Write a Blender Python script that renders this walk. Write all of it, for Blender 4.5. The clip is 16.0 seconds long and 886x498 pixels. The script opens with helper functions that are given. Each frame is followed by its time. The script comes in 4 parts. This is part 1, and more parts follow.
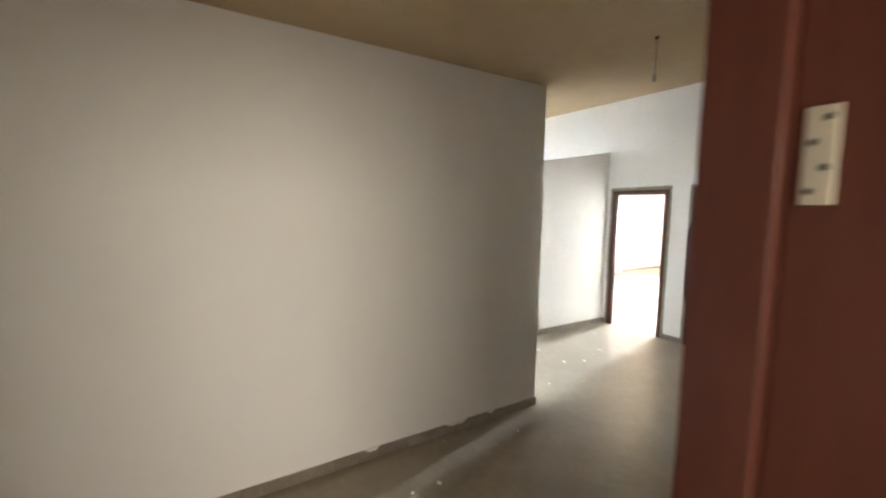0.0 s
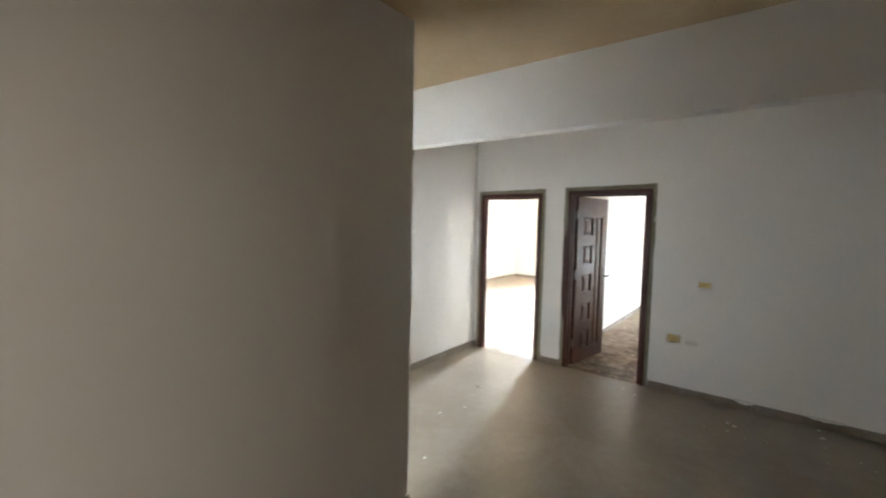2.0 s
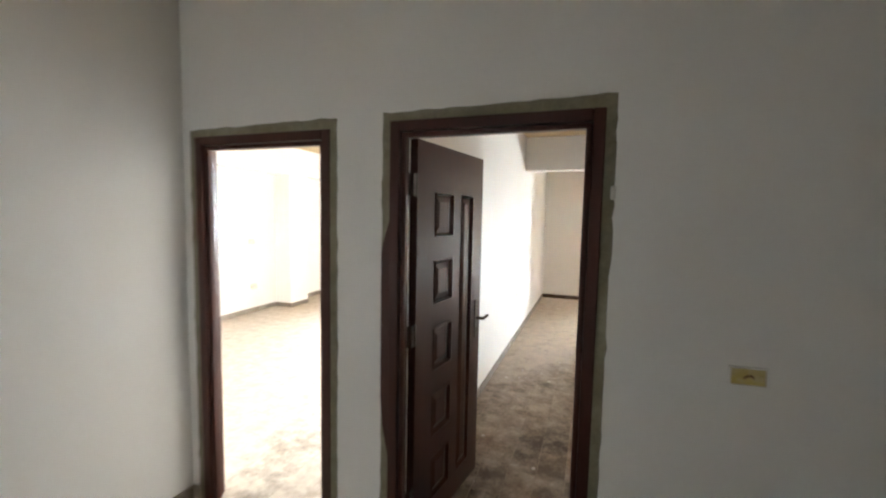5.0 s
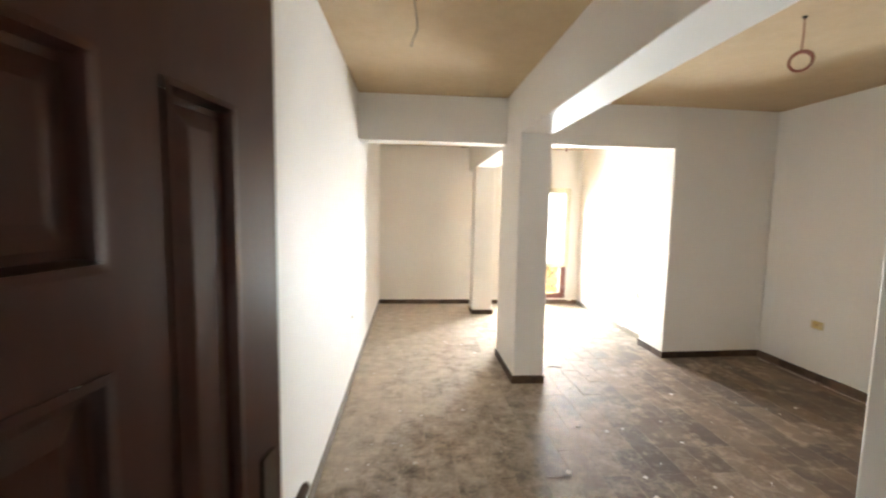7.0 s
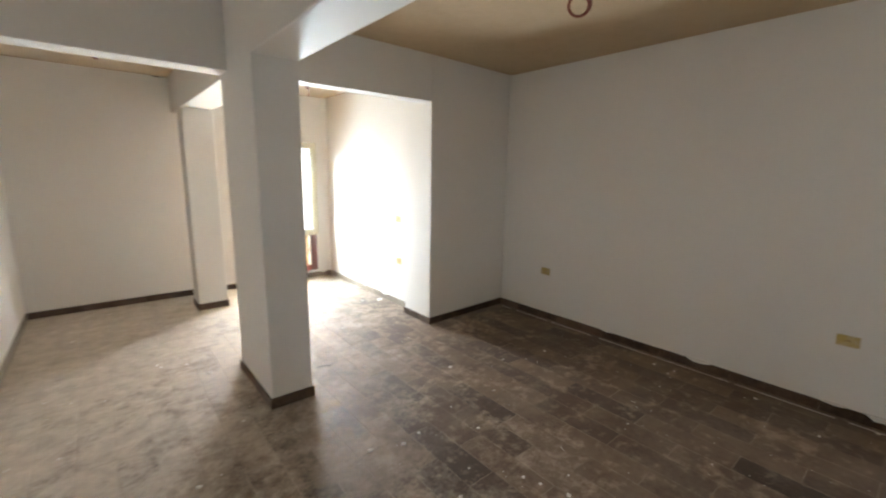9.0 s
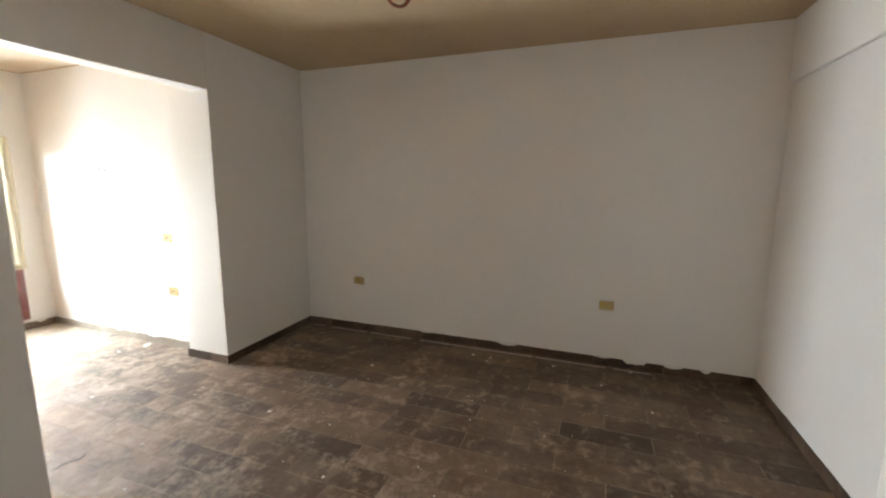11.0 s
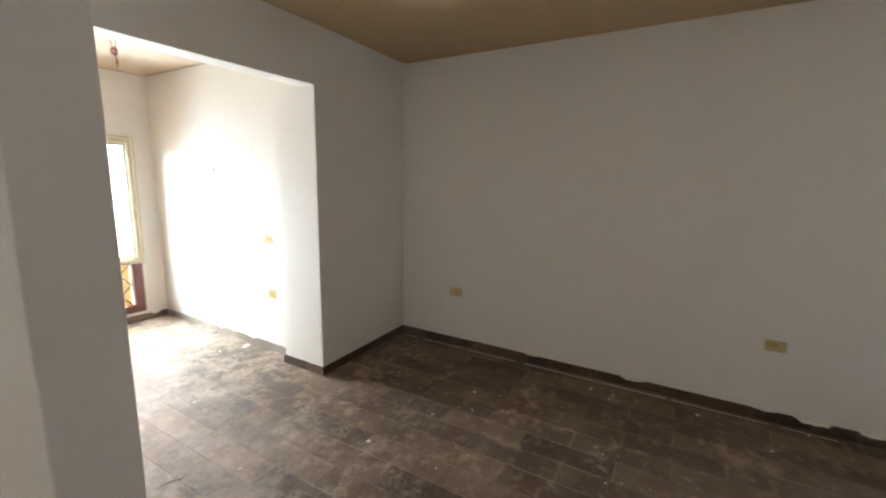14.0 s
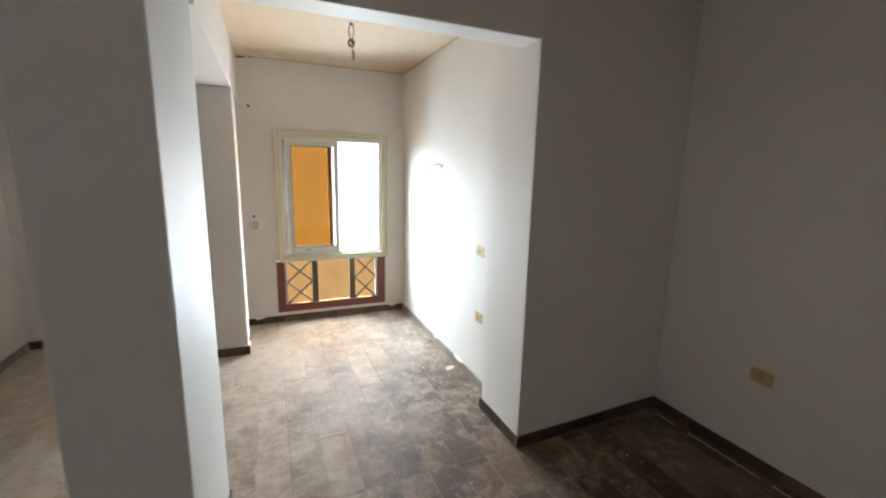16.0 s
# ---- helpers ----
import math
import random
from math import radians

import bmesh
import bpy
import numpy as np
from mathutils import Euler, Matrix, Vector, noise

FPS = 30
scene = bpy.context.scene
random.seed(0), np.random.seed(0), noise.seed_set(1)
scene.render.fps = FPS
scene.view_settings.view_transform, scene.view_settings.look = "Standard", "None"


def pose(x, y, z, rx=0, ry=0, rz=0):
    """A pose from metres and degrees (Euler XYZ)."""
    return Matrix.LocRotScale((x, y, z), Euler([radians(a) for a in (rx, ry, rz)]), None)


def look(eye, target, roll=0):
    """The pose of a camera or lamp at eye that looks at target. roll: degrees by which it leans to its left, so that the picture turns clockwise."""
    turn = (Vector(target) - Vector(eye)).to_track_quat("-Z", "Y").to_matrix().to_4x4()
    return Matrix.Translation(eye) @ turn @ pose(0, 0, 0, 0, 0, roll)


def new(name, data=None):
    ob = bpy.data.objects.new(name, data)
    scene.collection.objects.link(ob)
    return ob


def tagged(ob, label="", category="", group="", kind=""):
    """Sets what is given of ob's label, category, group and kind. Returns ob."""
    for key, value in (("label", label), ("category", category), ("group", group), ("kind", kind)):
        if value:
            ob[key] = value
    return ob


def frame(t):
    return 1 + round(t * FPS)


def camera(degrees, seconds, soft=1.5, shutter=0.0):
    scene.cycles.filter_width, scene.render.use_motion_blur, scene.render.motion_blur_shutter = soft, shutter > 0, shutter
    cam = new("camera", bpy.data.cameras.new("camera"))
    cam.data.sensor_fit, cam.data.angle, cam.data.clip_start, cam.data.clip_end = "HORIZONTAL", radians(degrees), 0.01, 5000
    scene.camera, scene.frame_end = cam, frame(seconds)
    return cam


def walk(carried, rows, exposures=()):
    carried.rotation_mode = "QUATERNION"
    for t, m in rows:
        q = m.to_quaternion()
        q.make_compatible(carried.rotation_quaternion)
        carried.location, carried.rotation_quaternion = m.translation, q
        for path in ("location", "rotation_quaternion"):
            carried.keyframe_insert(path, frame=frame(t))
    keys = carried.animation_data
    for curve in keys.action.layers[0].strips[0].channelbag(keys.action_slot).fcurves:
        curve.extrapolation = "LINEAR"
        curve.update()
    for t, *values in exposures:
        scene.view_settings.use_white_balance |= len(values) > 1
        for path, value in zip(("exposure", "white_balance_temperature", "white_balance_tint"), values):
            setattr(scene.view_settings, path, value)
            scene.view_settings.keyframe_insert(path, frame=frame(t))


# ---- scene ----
# ---- camera and walk ----
cam = camera(94.1, 16.0, soft=2.1, shutter=0.5)
PATH = [
    (0, (2.034, -3.997, 1.719), (0.356, -2.927, 1.522), 0.9),
    (0.5, (1.716, -3.86, 1.703), (-0.001, -2.851, 1.521), 0.9),
    (1, (1.41, -3.756, 1.71), (-0.283, -2.703, 1.553), 0.8),
    (1.5, (1.215, -3.482, 1.694), (-0.28, -2.163, 1.534), 1.0),
    (2, (1.061, -3.119, 1.658), (-0.156, -1.538, 1.524), 1.2),
    (2.5, (0.885, -2.686, 1.655), (-0.194, -1.007, 1.54), 1.2),
    (3, (0.802, -2.195, 1.608), (-0.177, -0.455, 1.502), 1.3),
    (3.2, (0.761, -1.993, 1.61), (-0.171, -0.227, 1.512), 1.4),
    (5.3, (0.06, 0.126, 1.631), (-0.541, 2.025, 1.457), 1.4),
    (5.5, (0.012, 0.313, 1.609), (-0.526, 2.231, 1.431), 1.6),
    (6, (-0.095, 0.763, 1.624), (-0.483, 2.717, 1.447), 0.9),
    (6.5, (-0.215, 1.154, 1.612), (-0.405, 3.137, 1.432), 1.1),
    (7, (-0.232, 1.484, 1.589), (-0.076, 3.469, 1.404), 1.1),
    (7.5, (-0.18, 1.743, 1.582), (0.288, 3.676, 1.374), 0.9),
    (8, (-0.203, 1.989, 1.609), (0.488, 3.841, 1.304), 1.0),
    (8.5, (-0.147, 2.19, 1.608), (0.827, 3.9, 1.252), 0.8),
    (9, (-0.048, 2.419, 1.612), (1.215, 3.927, 1.248), 1.0),
    (9.5, (-0.035, 2.589, 1.611), (1.442, 3.887, 1.248), 1.1),
    (10, (-0.072, 2.736, 1.609), (1.6, 3.774, 1.256), 1.3),
    (10.2, (-0.075, 2.723, 1.581), (1.65, 3.677, 1.244), 1.0),
    (12.3, (0.222, 3.098, 1.571), (2.126, 3.612, 1.237), 0.9),
    (12.5, (0.213, 3.141, 1.586), (2.102, 3.706, 1.246), 1.0),
    (13, (0.197, 3.22, 1.601), (2.039, 3.922, 1.264), 1.0),
    (13.5, (0.209, 3.251, 1.621), (2.0, 4.077, 1.286), 1.1),
    (14, (0.302, 3.282, 1.615), (2.001, 4.283, 1.286), 1.0),
    (14.5, (0.513, 3.335, 1.619), (2.045, 4.578, 1.287), 1.1),
    (15, (0.74, 3.425, 1.63), (1.961, 4.972, 1.285), 0.9),
    (15.5, (0.978, 3.645, 1.636), (1.941, 5.362, 1.282), 1.2),
    (16, (1.261, 3.877, 1.628), (2.028, 5.687, 1.26), 1.3),
]
EXPOSURES = [(0.0, 1.5, 6500, 10), (0.5, 1.2, 6500, 10), (1.0, 0.88, 6500, 10), (1.5, 0.65, 6500, 10), (2.5, 0.88, 6350, 10), (3.2, 0.95, 6450, 10),
             (5.3, 0.08, 6750, 10), (6.0, 0.15, 7000, 10), (6.5, 0.28, 7000, 10), (7.0, 0.1, 6900, 10), (8.0, -0.58, 6750, 10), (9.0, -0.68, 6600, 10), (10.0, -0.63, 6750, 13),
             (12.5, -0.6, 6850, 11), (13.0, -0.62, 6800, 11), (14.5, -0.88, 6500, 10), (15.5, -1.18, 6400, 10), (16.0, -1.62, 6400, 10)]
walk(cam, [(t, look(eye, target, roll)) for t, eye, target, roll in PATH], EXPOSURES)

# ---- world and large lights ----
world = bpy.data.worlds.new("world")
scene.world = world
world.use_nodes = True
wnt = world.node_tree
sky = wnt.nodes.new("ShaderNodeTexSky")
sky.sky_type = "NISHITA"
sky.sun_disc = False
sky.sun_elevation = radians(50)
sky.sun_rotation = radians(200)
wnt.nodes["Background"].inputs[1].default_value = 0.08
wnt.links.new(sky.outputs[0], wnt.nodes["Background"].inputs[0])

sun = new("sun", bpy.data.lights.new("sun", "SUN"))
sun.data.energy = 2.5
sun.data.angle = radians(0.6)
sun.data.color = (1.0, 0.95, 0.88)
sun.matrix_world = look((0, -20, 24), (0, 0, 0))


def window_light(name, eye, target, w, h, watts, color, spread):
    """Daylight of an opening: an area lamp that stands in it or just outside."""
    data = bpy.data.lights.new(name, "AREA")
    data.shape, data.size, data.size_y = "RECTANGLE", w, h
    data.energy, data.color, data.spread = watts, color, radians(spread)
    ob = new(name, data)
    ob.matrix_world = look(eye, target)
    return ob


# steep sky light, and an added fill aimed left to brighten the alcove
window_light("daylight_bay_sky", (1.50, 9.30, 2.35), (2.12, 8.43, 1.30), 1.0, 1.0, 620, (0.70, 0.87, 1.0), 150)
window_light("daylight_bay_fill", (1.92, 8.70, 0.85), (-0.9, 2.9, 0.5), 0.86, 1.40, 560, (0.77, 0.90, 1.0), 150)
window_light("daylight_side_room", (-2.6, 8.56, 1.25), (-1.3, 0, 0.2), 0.75, 2.1, 480, (0.78, 0.89, 1.0), 80)
# added lamp for the light through the entrance; its stair opening is invented
window_light("entrance_fill", (4.40, -4.45, 1.65), (0.6, -3.3, 1.7), 1.6, 1.4, 34, (1.0, 0.90, 0.76), 170)


# ---- materials ----
def mat(name, base, rough=0.6, var=0.12, scale=3.0, bump=0.15, fine=60.0, metal=0.0, dirt=None, dirt_amount=0.0, dirt_scale=1.2,
        rand=0.0, stretch=(1, 1, 1), spec=0.5, rough_var=0.1, flecks=0.0, dust=0.0, film=None):
    """A painted, stony or wooden surface: colour that varies at two scales, stains and fine relief."""
    m = bpy.data.materials.new(name)
    m.use_nodes = True
    nt = m.node_tree
    n, l = nt.nodes, nt.links
    b = n["Principled BSDF"]
    tc = n.new("ShaderNodeNewGeometry")
    mp = n.new("ShaderNodeMapping")
    mp.inputs["Scale"].default_value = stretch
    l.new(tc.outputs["Position"], mp.inputs[0])

    def noise_tex(s, detail, r=0.6, place=None):
        t = n.new("ShaderNodeTexNoise")
        t.inputs["Scale"].default_value, t.inputs["Detail"].default_value, t.inputs["Roughness"].default_value = s, detail, r
        l.new(place or mp.outputs[0], t.inputs["Vector"])
        return t

    def math_node(op, a, c):
        x = n.new("ShaderNodeMath")
        x.operation = op
        for i, v in enumerate((a, c)):
            if hasattr(v, "is_linked"):
                l.new(v, x.inputs[i])
            else:
                x.inputs[i].default_value = v
        return x.outputs[0]

    own = None
    if rand:
        # every piece has its own print
        info, own_geo, shift = n.new("ShaderNodeObjectInfo"), n.new("ShaderNodeNewGeometry"), n.new("ShaderNodeVectorMath")
        shift.operation = "ADD"
        l.new(mp.outputs[0], shift.inputs[0])
        l.new(math_node("MULTIPLY", math_node("ADD", info.outputs["Random"], own_geo.outputs["Random Per Island"]), 37.0), shift.inputs[1])
        own = shift.outputs[0]
    big, small = noise_tex(scale, 5, place=own), noise_tex(fine, 4, 0.7, place=own)
    total = math_node("ADD", math_node("MULTIPLY", math_node("SUBTRACT", big.outputs[0], 0.5), 2 * var),
                      math_node("MULTIPLY", math_node("SUBTRACT", small.outputs[0], 0.5), var))
    if rand:
        oi = n.new("ShaderNodeObjectInfo")
        geo = n.new("ShaderNodeNewGeometry")
        both = math_node("FRACT", math_node("ADD", oi.outputs["Random"], geo.outputs["Random Per Island"]), 0)
        total = math_node("ADD", total, math_node("MULTIPLY", math_node("SUBTRACT", both, 0.5), 2 * rand))
    gain = math_node("ADD", total, 1.0)
    rgb = n.new("ShaderNodeRGB")
    rgb.outputs[0].default_value = (*base, 1)
    mul = n.new("ShaderNodeVectorMath")
    mul.operation = "SCALE"
    l.new(rgb.outputs[0], mul.inputs[0])
    l.new(gain, mul.inputs["Scale"])
    colour = mul.outputs[0]
    rough_out = math_node("ADD", math_node("MULTIPLY", math_node("SUBTRACT", big.outputs[0], 0.5), 2 * rough_var), rough)
    if dirt:
        stain, speck = noise_tex(dirt_scale, 7, 0.68), noise_tex(dirt_scale * 9, 5, 0.7)
        mixed = math_node("ADD", math_node("MULTIPLY", stain.outputs[0], 0.7), math_node("MULTIPLY", speck.outputs[0], 0.3))
        ramp = n.new("ShaderNodeMapRange")
        ramp.inputs["From Min"].default_value, ramp.inputs["From Max"].default_value = 0.44, 0.66
        ramp.inputs["To Max"].default_value = dirt_amount
        l.new(math_node("ADD", mixed, math_node("MULTIPLY", math_node("SUBTRACT", both, 0.5), 0.09)) if rand else mixed, ramp.inputs[0])
        mix = n.new("ShaderNodeMix")
        mix.data_type = "RGBA"
        l.new(ramp.outputs[0], mix.inputs["Factor"])
        l.new(colour, mix.inputs[6])
        mix.inputs[7].default_value = (*dirt, 1)
        colour = mix.outputs[2]
        rough_out = math_node("ADD", rough_out, math_node("MULTIPLY", ramp.outputs[0], 0.35))
    if flecks:
        fleck, where = noise_tex(12, 3, 0.6), noise_tex(2.3, 4, 0.6)
        cut = n.new("ShaderNodeMapRange")
        cut.inputs["From Min"].default_value, cut.inputs["From Max"].default_value = 0.61, 0.74
        cut.inputs["To Max"].default_value = flecks
        l.new(math_node("ADD", math_node("MULTIPLY", fleck.outputs[0], 0.62), math_node("MULTIPLY", where.outputs[0], 0.52)), cut.inputs[0])
        mix3 = n.new("ShaderNodeMix")
        mix3.data_type = "RGBA"
        l.new(cut.outputs[0], mix3.inputs["Factor"])
        l.new(colour, mix3.inputs[6])
        mix3.inputs[7].default_value = (*[min(0.62, 1.25 * c) for c in dirt], 1)
        colour = mix3.outputs[2]
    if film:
        # builders' dust, thin by the long wall; its ramp also paints in window light
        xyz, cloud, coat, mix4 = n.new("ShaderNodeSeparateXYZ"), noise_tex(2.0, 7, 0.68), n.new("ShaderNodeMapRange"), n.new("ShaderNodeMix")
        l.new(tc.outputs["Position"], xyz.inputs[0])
        lit_drift = math_node("ADD", math_node("MULTIPLY", math_node("SUBTRACT", xyz.outputs[1], 3.7), 0.22),
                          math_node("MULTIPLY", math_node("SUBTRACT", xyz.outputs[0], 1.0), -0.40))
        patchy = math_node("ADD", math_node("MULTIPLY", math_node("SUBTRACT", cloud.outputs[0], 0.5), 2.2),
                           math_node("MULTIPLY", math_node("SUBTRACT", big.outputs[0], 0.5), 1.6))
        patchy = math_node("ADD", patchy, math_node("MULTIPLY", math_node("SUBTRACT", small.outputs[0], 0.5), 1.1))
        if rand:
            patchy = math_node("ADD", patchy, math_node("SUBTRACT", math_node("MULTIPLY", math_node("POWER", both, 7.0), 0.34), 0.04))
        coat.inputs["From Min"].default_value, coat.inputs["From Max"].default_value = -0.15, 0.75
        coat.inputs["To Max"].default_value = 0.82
        l.new(math_node("ADD", lit_drift, patchy), coat.inputs[0])
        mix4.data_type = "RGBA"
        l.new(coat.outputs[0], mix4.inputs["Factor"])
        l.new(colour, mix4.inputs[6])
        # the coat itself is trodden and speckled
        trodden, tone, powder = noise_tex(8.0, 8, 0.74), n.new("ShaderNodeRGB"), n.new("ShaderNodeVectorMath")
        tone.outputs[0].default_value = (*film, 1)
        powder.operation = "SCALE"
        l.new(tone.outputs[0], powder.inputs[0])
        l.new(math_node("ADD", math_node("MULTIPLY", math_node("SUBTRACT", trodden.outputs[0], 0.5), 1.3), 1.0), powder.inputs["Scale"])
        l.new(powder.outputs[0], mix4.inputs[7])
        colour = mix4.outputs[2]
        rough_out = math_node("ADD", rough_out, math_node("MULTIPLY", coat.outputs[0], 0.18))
    l.new(colour, b.inputs["Base Color"])
    l.new(rough_out, b.inputs["Roughness"])
    b.inputs["Metallic"].default_value = metal
    b.inputs["Specular IOR Level"].default_value = spec
    if dust:
        b.inputs["Sheen Weight"].default_value, b.inputs["Sheen Roughness"].default_value = dust, 0.5
        b.inputs["Sheen Tint"].default_value = (0.95, 0.87, 0.76, 1)
    if bump:
        bn = n.new("ShaderNodeBump")
        bn.inputs["Strength"].default_value, bn.inputs["Distance"].default_value = bump, 0.01
        l.new(math_node("ADD", big.outputs[0], math_node("MULTIPLY", small.outputs[0], 0.35)), bn.inputs["Height"])
        l.new(bn.outputs[0], b.inputs["Normal"])
    return m


def glass(name, tint, gloss=0.06, haze=0.0):
    """A tinted window pane, clear or frosted."""
    m = bpy.data.materials.new(name)
    m.use_nodes = True
    nt = m.node_tree
    n, l = nt.nodes, nt.links
    n.remove(n["Principled BSDF"])
    clear, shine, mix = n.new("ShaderNodeBsdfTransparent"), n.new("ShaderNodeBsdfGlossy"), n.new("ShaderNodeMixShader")
    tex = n.new("ShaderNodeTexNoise")
    tex.inputs["Scale"].default_value = 2.5
    ramp = n.new("ShaderNodeMix")
    ramp.data_type = "RGBA"
    ramp.inputs[6].default_value = (*[c * 0.8 for c in tint], 1)
    ramp.inputs[7].default_value = (*tint, 1)
    l.new(tex.outputs[0], ramp.inputs["Factor"])
    l.new(ramp.outputs[2], clear.inputs[0])
    shine.inputs["Roughness"].default_value = 0.08
    mix.inputs[0].default_value = gloss
    l.new(clear.outputs[0], mix.inputs[1])
    l.new(shine.outputs[0], mix.inputs[2])
    last = mix
    if haze:
        dif, mix2 = n.new("ShaderNodeBsdfTranslucent"), n.new("ShaderNodeMixShader")
        dif.inputs[0].default_value = (*tint, 1)
        mix2.inputs[0].default_value = haze
        l.new(mix.outputs[0], mix2.inputs[1])
        l.new(dif.outputs[0], mix2.inputs[2])
        last = mix2
    l.new(last.outputs[0], n["Material Output"].inputs[0])
    return m


PAINT = mat("white_wall_paint", (0.855, 0.83, 0.79), 0.62, 0.02, 1.1, 0.10, 45, dirt=(0.72, 0.68, 0.62), dirt_amount=0.10, dirt_scale=0.7)
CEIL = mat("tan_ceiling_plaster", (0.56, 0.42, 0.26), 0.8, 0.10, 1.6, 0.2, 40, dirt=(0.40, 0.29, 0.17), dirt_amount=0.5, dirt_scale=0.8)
# the same plaster as CEIL; the bay's stronger daylight is put into its colour
CEIL_BAY_LIT = mat("lit_tan_ceiling_plaster", (0.74, 0.62, 0.47), 0.8, 0.08, 1.6, 0.2, 40, dirt=(0.52, 0.40, 0.27), dirt_amount=0.4, dirt_scale=0.8)
# film: dust plus window-lit paleness, put into tile and grout colour
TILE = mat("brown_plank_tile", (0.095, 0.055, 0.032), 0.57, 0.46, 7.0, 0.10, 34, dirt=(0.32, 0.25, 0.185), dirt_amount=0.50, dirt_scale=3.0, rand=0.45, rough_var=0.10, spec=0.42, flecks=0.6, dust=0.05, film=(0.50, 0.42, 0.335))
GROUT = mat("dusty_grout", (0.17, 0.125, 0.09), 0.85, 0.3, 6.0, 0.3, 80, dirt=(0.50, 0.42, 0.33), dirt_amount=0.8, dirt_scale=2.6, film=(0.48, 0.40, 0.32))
HALLFLOOR = mat("dusty_hall_floor", (0.245, 0.20, 0.145), 0.31, 0.12, 2.0, 0.14, 14, dirt=(0.46, 0.41, 0.34), dirt_amount=0.4, dirt_scale=1.5, rough_var=0.07)
SKIRT = mat("dark_skirting_tile", (0.070, 0.042, 0.027), 0.66, 0.5, 9.0, 0.15, 60, dirt=(0.30, 0.22, 0.155), dirt_amount=0.34, dirt_scale=4, rand=0.25, spec=0.25)
SKIRT_HALL = mat("dusty_hall_skirting", (0.23, 0.19, 0.145), 0.6, 0.25, 7.0, 0.15, 60, dirt=(0.45, 0.41, 0.36), dirt_amount=0.5, dirt_scale=4, rand=0.12)
PLASTER = mat("plaster_crumb", (0.72, 0.68, 0.62), 0.9, 0.08, 30, 0.4, 90)
CEMENT = mat("bare_cement", (0.22, 0.195, 0.13), 0.9, 0.25, 14, 0.6, 70, dirt=(0.42, 0.40, 0.30), dirt_amount=0.5, dirt_scale=6)
WOOD = mat("dark_mahogany_varnish", (0.064, 0.020, 0.013), 0.33, 0.30, 6.0, 0.06, 50, stretch=(6, 6, 0.5), rough_var=0.06, spec=0.32)
REDWOOD = mat("red_brown_window_wood", (0.115, 0.026, 0.016), 0.42, 0.25, 8.0, 0.1, 60, stretch=(1, 4, 3))
BRONZE = mat("dark_bronze_lattice", (0.075, 0.062, 0.042), 0.45, 0.15, 20, 0.1, 60, metal=0.4)
CREAM = mat("cream_window_trim", (0.66, 0.60, 0.44), 0.5, 0.06, 6, 0.08, 60)
ALU = mat("pale_aluminium_sash", (0.62, 0.60, 0.54), 0.42, 0.06, 8, 0.05, 60, metal=0.15)
STEEL = mat("worn_hinge_steel", (0.58, 0.54, 0.44), 0.38, 0.12, 25, 0.1, 80, metal=0.7)
DARKMETAL = mat("dark_handle_metal", (0.085, 0.06, 0.045), 0.42, 0.15, 25, 0.05, 80, metal=0.3)
HOLE = mat("dark_hole", (0.03, 0.026, 0.022), 0.8, 0.1, 20, 0.1, 60)
YELLOW = mat("yellow_box_plastic", (0.56, 0.42, 0.13), 0.5, 0.10, 30, 0.1, 90, dirt=(0.66, 0.61, 0.48), dirt_amount=0.7, dirt_scale=18)
WHITEPLASTIC = mat("white_switch_plastic", (0.74, 0.73, 0.70), 0.35, 0.03, 20, 0.02, 90)
COPPER = mat("red_brown_wire", (0.22, 0.055, 0.03), 0.5, 0.15, 40, 0.1, 90)
DARKWIRE = mat("dark_wire_sleeve", (0.075, 0.055, 0.045), 0.5, 0.15, 40, 0.1, 90)
GREYWIRE = mat("grey_wire", (0.30, 0.26, 0.22), 0.5, 0.15, 40, 0.1, 90)
AMBER = glass("amber_tinted_glass", (0.54, 0.365, 0.145))
AMBER_LOW = glass("pale_amber_glass", (0.56, 0.43, 0.27))
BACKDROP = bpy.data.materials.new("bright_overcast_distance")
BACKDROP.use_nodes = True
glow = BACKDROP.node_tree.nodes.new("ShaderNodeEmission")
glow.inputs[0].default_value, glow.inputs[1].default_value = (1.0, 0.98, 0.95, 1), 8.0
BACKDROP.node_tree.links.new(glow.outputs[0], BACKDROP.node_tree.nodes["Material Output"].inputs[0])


# ---- mesh helpers ----
def link(name, bm, material, parent=None, label="", smooth=False):
    me = bpy.data.meshes.new(name)
    bm.normal_update()
    bm.to_mesh(me)
    bm.free()
    me.materials.append(material)
    if smooth:
        for p in me.polygons:
            p.use_smooth = True
    ob = new(name, me)
    if parent:
        ob.parent = parent
    if label:
        ob["label"] = label
    return ob


def part(name, bm, material, parent, label="", smooth=False):
    return link(name, bm, material, parent, label, smooth)


def add_box(bm, x0, x1, y0, y1, z0, z1, bevel=0.0):
    vs = [bm.verts.new(p) for p in ((x0, y0, z0), (x1, y0, z0), (x1, y1, z0), (x0, y1, z0),
                                    (x0, y0, z1), (x1, y0, z1), (x1, y1, z1), (x0, y1, z1))]
    fs = [bm.faces.new([vs[i] for i in f]) for f in ((0, 3, 2, 1), (4, 5, 6, 7), (0, 1, 5, 4), (1, 2, 6, 5), (2, 3, 7, 6), (3, 0, 4, 7))]
    if bevel:
        edges = list({e for f in fs for e in f.edges})
        bmesh.ops.bevel(bm, geom=edges, offset=bevel, segments=2, affect="EDGES", profile=0.5)


def boxes(*rows, bevel=0.0):
    bm = bmesh.new()
    for r in rows:
        add_box(bm, *r, bevel=bevel)
    return bm


